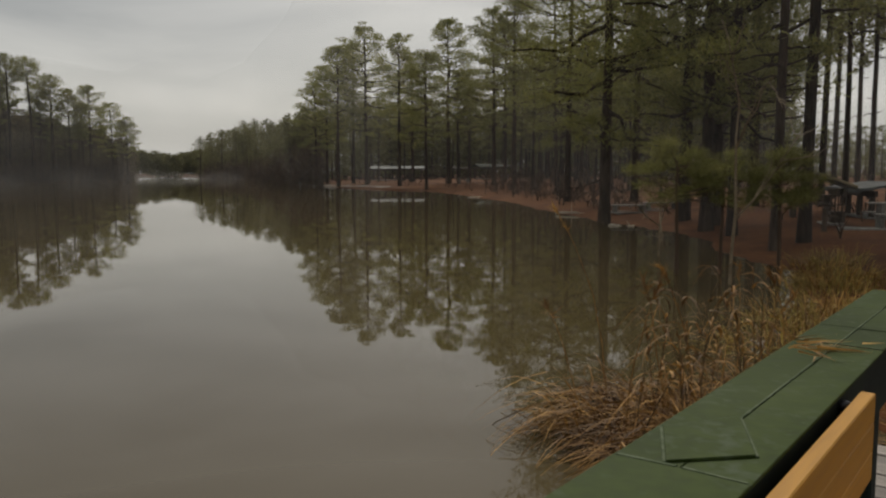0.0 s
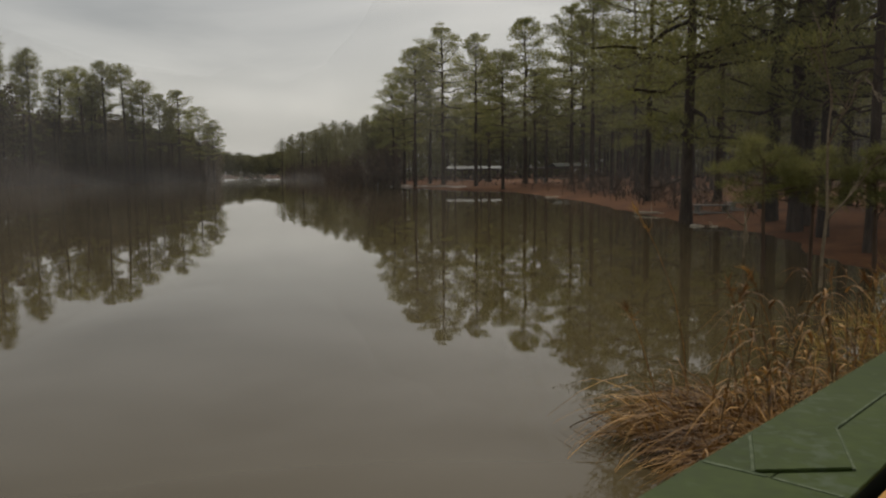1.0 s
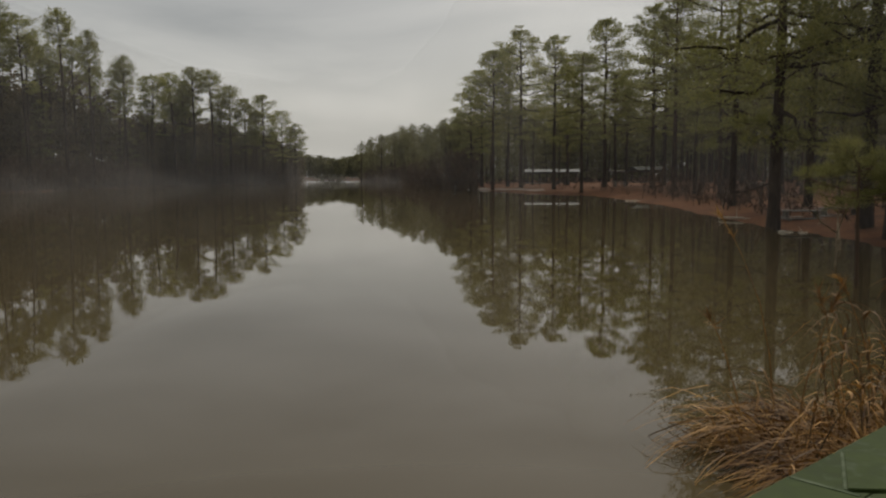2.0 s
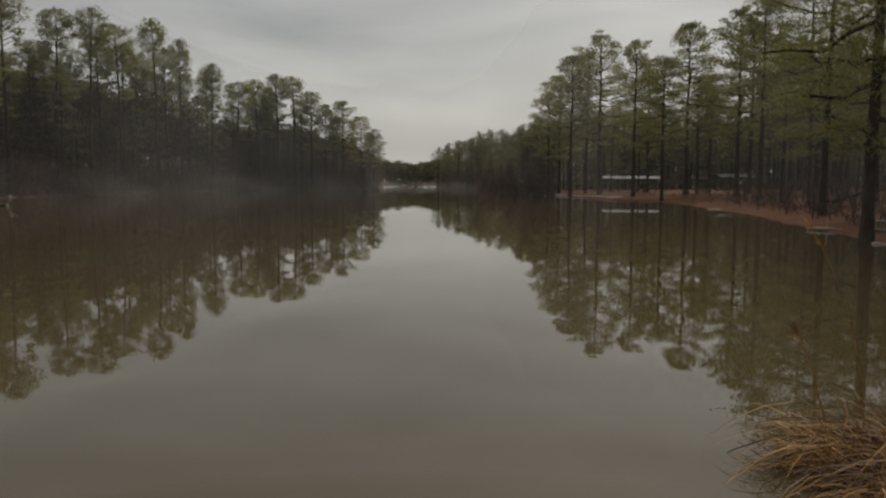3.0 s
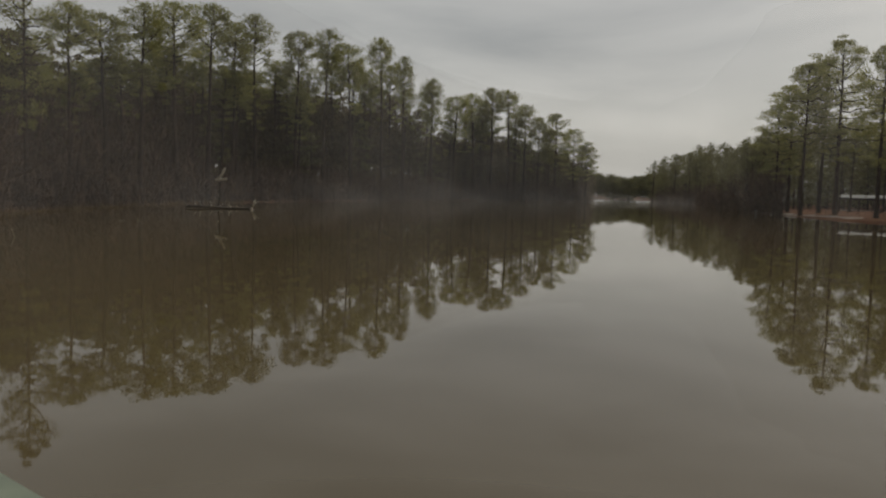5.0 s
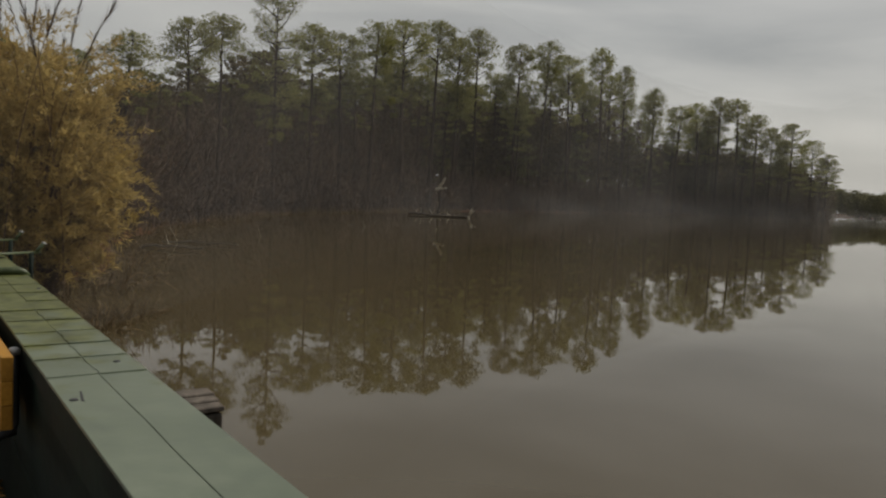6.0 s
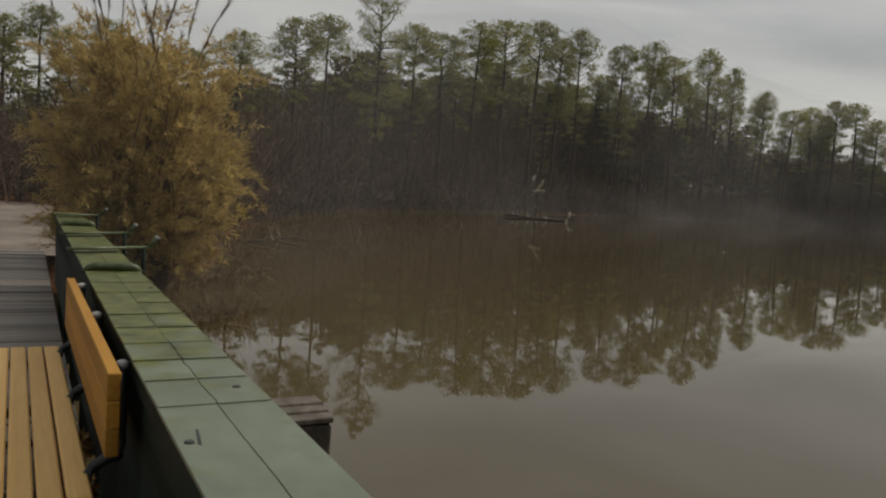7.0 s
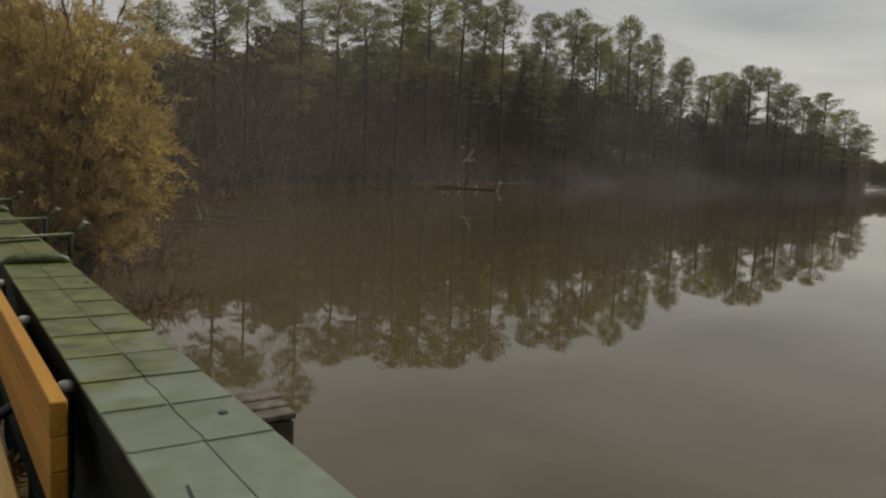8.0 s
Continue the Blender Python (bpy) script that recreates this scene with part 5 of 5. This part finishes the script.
ax_, ay_ = polar(-51.1, 70)
bx_, by_ = polar(-46.6, 68)
log_thing("fallen_log", "dark fallen log lying along the far bank's shallows", (ax_, ay_, 0.20), (bx_, by_, 0.10), 0.11, 0.08, 501, M_PILE, 7)
log_thing("broken_limb", "bleached forked limb at the end of the log", (bx_, by_, -0.15), (bx_ + 0.45, by_ - 0.1, 0.85), 0.14, 0.09, 502, M_DRIFT, 3)
cx_, cy_ = polar(-48.9, 69.5)
log_thing("snag", "grey dead snag standing in the shallows", (cx_, cy_, -0.3), (cx_ + 0.15, cy_, 2.55), 0.09, 0.05, 503, M_WETLOG, 2)
log_thing("bleached_fork", "bleached broken fork caught on the dead snag", (cx_ - 0.1, cy_, 2.35), (cx_ + 0.75, cy_ + 0.1, 3.45), 0.14, 0.09, 504, M_DRIFT, 1)
log_thing("bleached_fork", "short bleached stick lodged on the dead snag", (cx_ - 0.4, cy_, 2.45), (cx_ + 0.95, cy_ + 0.1, 2.55), 0.11, 0.08, 505, M_DRIFT, 0)
for i, (az, d, l) in enumerate(((-64.5, 32, 4.5), (-68.5, 27, 3.0), (-55.5, 44, 1.6), (-70, 24.5, 2.4))):
    x, y = polar(az, d)
    log_thing("floating_branch", "thin water-worn branch floating near the bank", (x, y, 0.0), (x + l * 0.8, y + l * 0.5, 0.01), 0.03, 0.02, 510 + i, M_PILE, 1)
for i in range(33):
    az = -77 + i * 0.9
    d = shore_distance(az) + GR.uniform(-0.6, 1.4)
    x, y = polar(az, d)
    grass_clump("shore_grass", "russet dead grass fringing the far bank", x, y, 150, GR.uniform(0.7, 1.4), 1.6, 540 + i, M_DULLGRASS, wide=0.03)


for i, (az, l) in enumerate(((8.4, 1.6), (12.2, 1.2), (2.0, 2.0), (-9.6, 3.5))):
    d = shore_distance(az) - 0.6
    x, y = polar(az, d)
    log_thing("stranded_branch", "pale water-worn branch stranded at the picnic shore", (x, y, 0.02), (x + l * 0.75, y - l * 0.4, 0.05), 0.06, 0.03, 590 + i, M_DRIFT, 2)


# ---------------- the picnic ground ----------------
def shelter(m, w, d, h, label, roof_mat, pitch=0.55, posts=4, single=False):
    """An open picnic shelter: posts, plates, a pitched roof."""
    root = thing("picnic_shelter", label, "shelter", m, "picnic shelters")
    rows = (-d / 2 + 0.06, -d / 2 + 0.26) if single else (-d / 2 + 0.3, d / 2 - 0.3)
    for i in range(posts):
        x = -w / 2 + 0.35 + (w - 0.7) * i / (posts - 1)
        for y in rows:
            pw = 0.024 if single else 0.08
            part("post", board(x - pw, x + pw, y - pw, y + pw, -0.3, h, 0.01), M_SHELTERWOOD, root)
    for y in rows:
        part("beam", board(-w / 2, w / 2, y - 0.06, y + 0.06, h + 0.002, h + 0.2, 0.01), M_SHELTERWOOD, root)
    bm = bmesh.new()
    if single:
        prof = [(-d / 2 - 0.2, h + 0.21), (d / 2 + 0.2, h + 0.21 + pitch), (d / 2 + 0.2, h + 0.29 + pitch), (-d / 2 - 0.2, h + 0.29)]
    else:
        prof = [(-d / 2 - 0.3, h + 0.205), (0, h + 0.205 + pitch), (d / 2 + 0.3, h + 0.205), (d / 2 + 0.3, h + 0.29), (0, h + 0.29 + pitch), (-d / 2 - 0.3, h + 0.29)]
    rings = [[bm.verts.new((x, y, z)) for y, z in prof] for x in (-w / 2 - 0.4, w / 2 + 0.4)]
    k = len(prof)
    for i in range(k):
        bm.faces.new((rings[0][i], rings[0][(i + 1) % k], rings[1][(i + 1) % k], rings[1][i]))
    for ring in rings:
        if k == 4:
            bm.faces.new(ring)
        else:
            bm.faces.new((ring[0], ring[1], ring[4], ring[5]))
            bm.faces.new((ring[1], ring[2], ring[3], ring[4]))
    bmesh.ops.recalc_face_normals(bm, faces=bm.faces[:])
    part("roof", bm, roof_mat, root)
    for sgn in (-1, 1):
        if not single:
            part("fascia", board(-w / 2 - 0.42, w / 2 + 0.42, sgn * (d / 2 + 0.302), sgn * (d / 2 + 0.33), h + 0.14, h + 0.30, 0.004), roof_mat, root)
    if single:
        part("panel", board(-w / 2 + 0.4, w / 2 - 0.4, rows[0] - 0.12, rows[0] + 0.3, 0.045, 0.40, 0.01), M_SHELTERWOOD, root)
        # pale strip added so that the shaded roof edge looks lit
        bm = bmesh.new()
        for x in (-w / 2 - 0.432, -w / 2 - 0.402):
            ring = [bm.verts.new((x, y, z)) for y, z in ((-d / 2 - 0.21, h + 0.245), (d / 2 + 0.21, h + 0.245 + pitch), (d / 2 + 0.21, h + 0.305 + pitch), (-d / 2 - 0.21, h + 0.305))]
            bm.faces.new(ring)
        bm.verts.ensure_lookup_table()
        for i in range(4):
            bm.faces.new([bm.verts[k] for k in (i, (i + 1) % 4, 4 + (i + 1) % 4, 4 + i)])
        bmesh.ops.recalc_face_normals(bm, faces=bm.faces[:])
        part("bargeboard", bm, M_ROOFEDGE, root)
    part("slab", board(-w / 2, w / 2, -d / 2, d / 2, -0.35, 0.04, 0.02), M_CONCRETE, root)
    return root


def picnic_table(m, label, material, w=1.8):
    root = thing("picnic_table", label, "picnic table", m, "picnic tables")
    for i in range(4):
        y = -0.36 + i * 0.185
        part("top_board", board(-w / 2, w / 2, y, y + 0.17, 0.72, 0.76), material, root)
    for sgn in (-1, 1):
        part("seat_board", board(-w / 2, w / 2, sgn * 0.6, sgn * 0.86, 0.42, 0.46), material, root)
        part("leg", board(sgn * w * 0.33 - 0.05, sgn * w * 0.33 + 0.05, -0.32, 0.32, -0.1, 0.715), material, root)
        part("seat_bearer", board(sgn * w * 0.33 - 0.04, sgn * w * 0.33 + 0.04, -0.82, 0.82, 0.34, 0.416), material, root)
    return root


def at_polar(az, d, turn=0.0, lift=0.0):
    x, y = polar(az, d)
    return pose(x, y, ground_z(x, y) + lift, 0, 0, -az + turn)


shelter(at_polar(-3.35, 142), 9.4, 5.0, 1.75, "long open picnic shelter with pale metal roof", M_ROOF, 0.5, 5)
shelter(at_polar(1.7, 144), 4.0, 3.5, 1.75, "small open shelter with flat weathered roof", M_SHELTERROOF, 0.12, 2)
shelter(at_polar(3.45, 138, 20), 4.6, 4.6, 1.8, "small dark-roofed picnic shelter among the pines", M_DARKROOF, 0.6, 3)
for az, d, label, mt in ((1.55, 101, "pale concrete picnic table near the shore", M_CONCRETE), (-2.7, 118, "dark wooden picnic table under the pines", M_SHELTERWOOD), (4.6, 128, "pale picnic table beside the shelter", M_CONCRETE),
                         (13.6, 35, "pale concrete picnic table at the flooded edge", M_CONCRETE), (15.9, 36.5, "low pale concrete table by the waterside pines", M_CONCRETE), (25.6, 31, "dark wooden picnic table beside the lean-to", M_SHELTERWOOD),
                         (31.0, 26.0, "pale concrete picnic table near the boardwalk", M_CONCRETE), (17.5, 62, "weathered picnic table deeper in the wood", M_CONCRETE), (11.5, 75, "weathered picnic table among the trunks", M_CONCRETE)):
    picnic_table(at_polar(az, d, 15, -0.45 if 13 < az < 16.5 else 0.0), label, mt)
shelter(at_polar(26.85, 27.5, 100), 1.3, 0.64, 0.92, "small timber lean-to with weathered sloping roof", M_SHELTERROOF, 0.40, 2, True)
shelter(at_polar(30.0, 31, -70), 3.0, 2.3, 0.72, "low open picnic shelter with grey roof behind trunks", M_ROOF, 0.22, 3)


pad = thing("concrete_pad", "pale concrete pad beside the lean-to", "concrete pad", at_polar(28.7, 25.6))
part("slab", board(-0.62, 0.62, -0.45, 0.45, -0.15, 0.05, 0.02), M_CONCRETE, pad)


def marker_post(az, d, h, label, material):
    root = thing("marker_post", label, "post", at_polar(az, d))
    part("shaft", board(-0.07, 0.07, -0.07, 0.07, -0.4, h, 0.015), material, root)
    part("top", prism([(-0.09, -0.09), (0.09, -0.09), (0.09, 0.09), (-0.09, 0.09)], h + 0.001, h + 0.04), material, root)


marker_post(-10.5, 116, 0.9, "pale marker post at the sandy point", M_CONCRETE)
end_post = thing("marker_post", "dark timber post where the boardwalk meets the path", "post", pose(-13.66, 1.00, DECK_Z, 0, 0, 6))
part("shaft", board(-0.06, 0.06, -0.06, 0.06, -0.9, 0.62, 0.012), M_CAPSIDE, end_post)
part("top", prism([(-0.066, -0.066), (0.066, -0.066), (0.066, 0.066), (-0.066, 0.066)], 0.621, 0.64), M_CAPSIDE, end_post)
marker_post(26.5, 24.6, 0.62, "short dark timber post near the lean-to", M_SHELTERWOOD)
marker_post(24.5, 30, 0.7, "short dark timber post among the pines", M_SHELTERWOOD)


def sand_spit():
    """A pale strip of washed sand along the far picnic shore."""
    g = Geo()
    pts = [(-24, 123), (-19, 113.5), (-13.5, 105.5), (-7.5, 94)]
    t = np.linspace(0, 3, 40)
    xy = np.stack([np.interp(t, range(4), [p[k] for p in pts]) for k in range(2)], 1)
    v, q = [], []
    for i, (x, y) in enumerate(xy):
        w = 1.6 + 0.8 * math.sin(i * 0.9) + 0.4 * math.sin(i * 2.3)
        for f in (0.0, 0.5, 1.0):
            a, b = x + f * w * 0.8, y + f * w * 0.6
            v.append((a, b, max(ground_z(a, b), 0.0) + 0.03))
    for i in range(39):
        for k in range(2):
            q.append((i * 3 + k, (i + 1) * 3 + k, (i + 1) * 3 + k + 1, i * 3 + k + 1))
    tagged(new("sand_strip", g.add(v, None, q).mesh("sand_strip", M_SAND, True)), "pale washed sand strip along the picnic shore", "sand", kind="structure")


sand_spit()


def sand_path():
    """The pale path that meets the boardwalk."""
    g = Geo()
    v, q = [], []
    n = 24
    for i in range(n):
        s_ = 13.9 + i * 0.75
        for k, y in enumerate(np.linspace(-3.6, 0.5, 6)):
            p = LEFT @ Vector((-s_, y + 0.06 * math.sin(i * 0.8 + k), 0))
            v.append((p.x, p.y, max(DECK_Z - 0.06, ground_z(p.x, p.y) + 0.02)))
    for i in range(n - 1):
        for k in range(5):
            q.append((i * 6 + k, i * 6 + k + 1, (i + 1) * 6 + k + 1, (i + 1) * 6 + k))
    tagged(new("path", g.add(v, None, q).mesh("path", M_SAND, True)), "pale damp sandy path at the boardwalk's end", "path", kind="structure")


sand_path()


# ---------------- morning mist on the water, and added veils ---
def mist_veil_material(name, most, top):
    """Thin white droplets, or an added veil: mostly clear, thinning upwards in wisps."""
    m = bpy.data.materials.new(name)
    m.use_nodes = True
    nt = m.node_tree
    nt.nodes.clear()
    N, L = nt.nodes.new, nt.links.new
    out, mix = N("ShaderNodeOutputMaterial"), N("ShaderNodeMixShader")
    clear, white, glow = N("ShaderNodeBsdfTransparent"), N("ShaderNodeBsdfDiffuse"), N("ShaderNodeBsdfTranslucent")
    both = N("ShaderNodeMixShader")
    both.inputs["Fac"].default_value = 0.5
    white.inputs["Color"].default_value = glow.inputs["Color"].default_value = (0.80, 0.79, 0.78, 1)
    L(white.outputs[0], both.inputs[1])
    L(glow.outputs[0], both.inputs[2])
    geo, sep, rng2, noise_t, mp = N("ShaderNodeNewGeometry"), N("ShaderNodeSeparateXYZ"), N("ShaderNodeMapRange"), N("ShaderNodeTexNoise"), N("ShaderNodeMapping")
    L(geo.outputs["Position"], sep.inputs[0])
    rng2.interpolation_type = "SMOOTHSTEP"
    rng2.inputs["From Min"].default_value, rng2.inputs["From Max"].default_value = 0.0, top
    rng2.inputs["To Min"].default_value, rng2.inputs["To Max"].default_value = 1.0, 0.0
    L(sep.outputs["Z"], rng2.inputs["Value"])
    mp.inputs["Scale"].default_value = (0.03, 0.03, 0.12)
    L(geo.outputs["Position"], mp.inputs["Vector"])
    noise_t.inputs["Scale"].default_value, noise_t.inputs["Detail"].default_value = 1.0, 3.0
    L(mp.outputs["Vector"], noise_t.inputs["Vector"])
    a, b = N("ShaderNodeMath"), N("ShaderNodeMath")
    a.operation = b.operation = "MULTIPLY"
    L(rng2.outputs["Result"], a.inputs[0])
    even = N("ShaderNodeMath")
    even.operation = "MULTIPLY_ADD"
    even.inputs[1].default_value, even.inputs[2].default_value = 0.45, 0.28
    L(noise_t.outputs["Fac"], even.inputs[0])
    L(even.outputs[0], a.inputs[1])
    att, c = N("ShaderNodeAttribute"), N("ShaderNodeMath")
    att.attribute_name, c.operation = "thickness", "MULTIPLY"
    L(a.outputs[0], c.inputs[0])
    L(att.outputs["Fac"], c.inputs[1])
    L(c.outputs[0], b.inputs[0])
    b.inputs[1].default_value = most * 2
    L(b.outputs[0], mix.inputs["Fac"])
    L(clear.outputs[0], mix.inputs[1])
    L(both.outputs[0], mix.inputs[2])
    L(mix.outputs[0], out.inputs["Surface"])
    return m


def mist_veil_sheet(label, line, top, material, sway=0.8):
    """An upright wisp of mist, or an added veil, that follows a line."""
    g = Geo()
    t = np.linspace(0, len(line) - 1, 40)
    xy = np.stack([np.interp(t, range(len(line)), [p[k] for p in line]) for k in range(2)], 1)
    rows = 6
    v = [(x + sway * math.sin(i * 0.7 + k), y + sway * math.cos(i * 0.9 + k), 0.01 + top * k / (rows - 1)) for i, (x, y) in enumerate(xy) for k in range(rows)]
    q = [(i * rows + k, (i + 1) * rows + k, (i + 1) * rows + k + 1, i * rows + k + 1) for i in range(39) for k in range(rows - 1)]
    me = g.add(v, None, q).mesh("mist", material, True)
    thick = me.attributes.new("thickness", "FLOAT", "POINT")
    ends = np.clip(np.minimum(t, t[-1] - t) / (0.3 * t[-1]), 0, 1)
    thick.data.foreach_set("value", np.repeat(ends * ends * (3 - 2 * ends), rows).astype(np.float32))
    ob = new("mist", me)
    ob.visible_shadow = False
    tagged(ob, label, "mist", "mist on the lake", "stuff")


M_MIST = mist_veil_material("low_mist", 0.033, 4.5)
M_HAZE = mist_veil_material("thin_haze", 0.090, 60.0)
# not mist: sheets of these two only lift the dark tones behind them
M_VEIL = mist_veil_material("barely_there_haze", 0.043, 46.0)
M_THINVEIL = mist_veil_material("faint_haze", 0.030, 46.0)
for off in (4, 9, 15):
    line = [polar(az, shore_distance(az) - off * (1 + 0.4 * math.sin(az))) for az in (-56, -50, -46, -42, -38, -34, -30, -27, -24.5, -22.5)] + [polar(-20, 184), polar(-17, 176)]
    mist_veil_sheet("low white mist drifting along the far bank", line, 5.0, M_MIST)
M_WHITEMIST = mist_veil_material("white_mist", 0.16, 3.2)
mist_veil_sheet("low white mist across the lake's far end", [(-150, 300), (-125, 285), (-100, 270), (-78, 252), (-62, 238), (-48, 226)], 3.4, M_WHITEMIST)
mist_veil_sheet("thin pale haze before the far bank's wood", [polar(az, shore_distance(az) - 2.0) for az in (-78, -70, -66, -60, -54, -48, -42, -36, -31, -27, -24.5, -22.4)] + [polar(-20, 188), polar(-16.5, 180)], 26.0, M_HAZE)
mist_veil_sheet("thin pale haze before the end of the far bank", [polar(az, shore_distance(az) - 7.0) for az in (-44, -40, -36, -32, -29, -26, -24, -22.6)] + [polar(-20.5, 180), polar(-17.5, 172)], 26.0, M_HAZE)
# added veils from here to the picnic ground, to lighten dark tones
mist_veil_sheet("thin added veil lightening the path and the shrub", [polar(az, d) for az, d in ((-118, 11.6), (-108, 11.0), (-100, 10.6), (-92, 10.4), (-86, 10.3), (-80, 10.3), (-74, 10.6), (-68, 12.5), (-62, 17), (-56, 25))], 26.0, M_VEIL, 0.0)
mist_veil_sheet("faint added veil lightening the waterside pines", [polar(az, d) for az, d in ((-2, 60), (4, 46), (9, 33), (13, 27), (18, 21), (23, 17.5), (30, 16.5), (40, 18), (50, 20))], 26.0, M_VEIL, 0.1)
mist_veil_sheet("thin added veil lightening the inner trunks", [polar(az, d) for az, d in ((-4, 72), (2, 62), (8, 52), (16, 44), (24, 40), (34, 42), (44, 46))], 26.0, M_THINVEIL)
mist_veil_sheet("thin added veil lightening the picnic ground", [polar(az, d) for az, d in ((-9, 116), (-4, 108), (2, 100), (8, 84), (14, 72), (20, 66), (28, 66), (36, 70))], 26.0, M_THINVEIL)
mist_veil_sheet("thin pale haze along the receding shore", [polar(az, d) for az, d in ((-20, 260), (-14, 175), (-10.8, 112), (-7, 97), (-3, 90), (2, 74))], 26.0, M_HAZE)
make_deck()
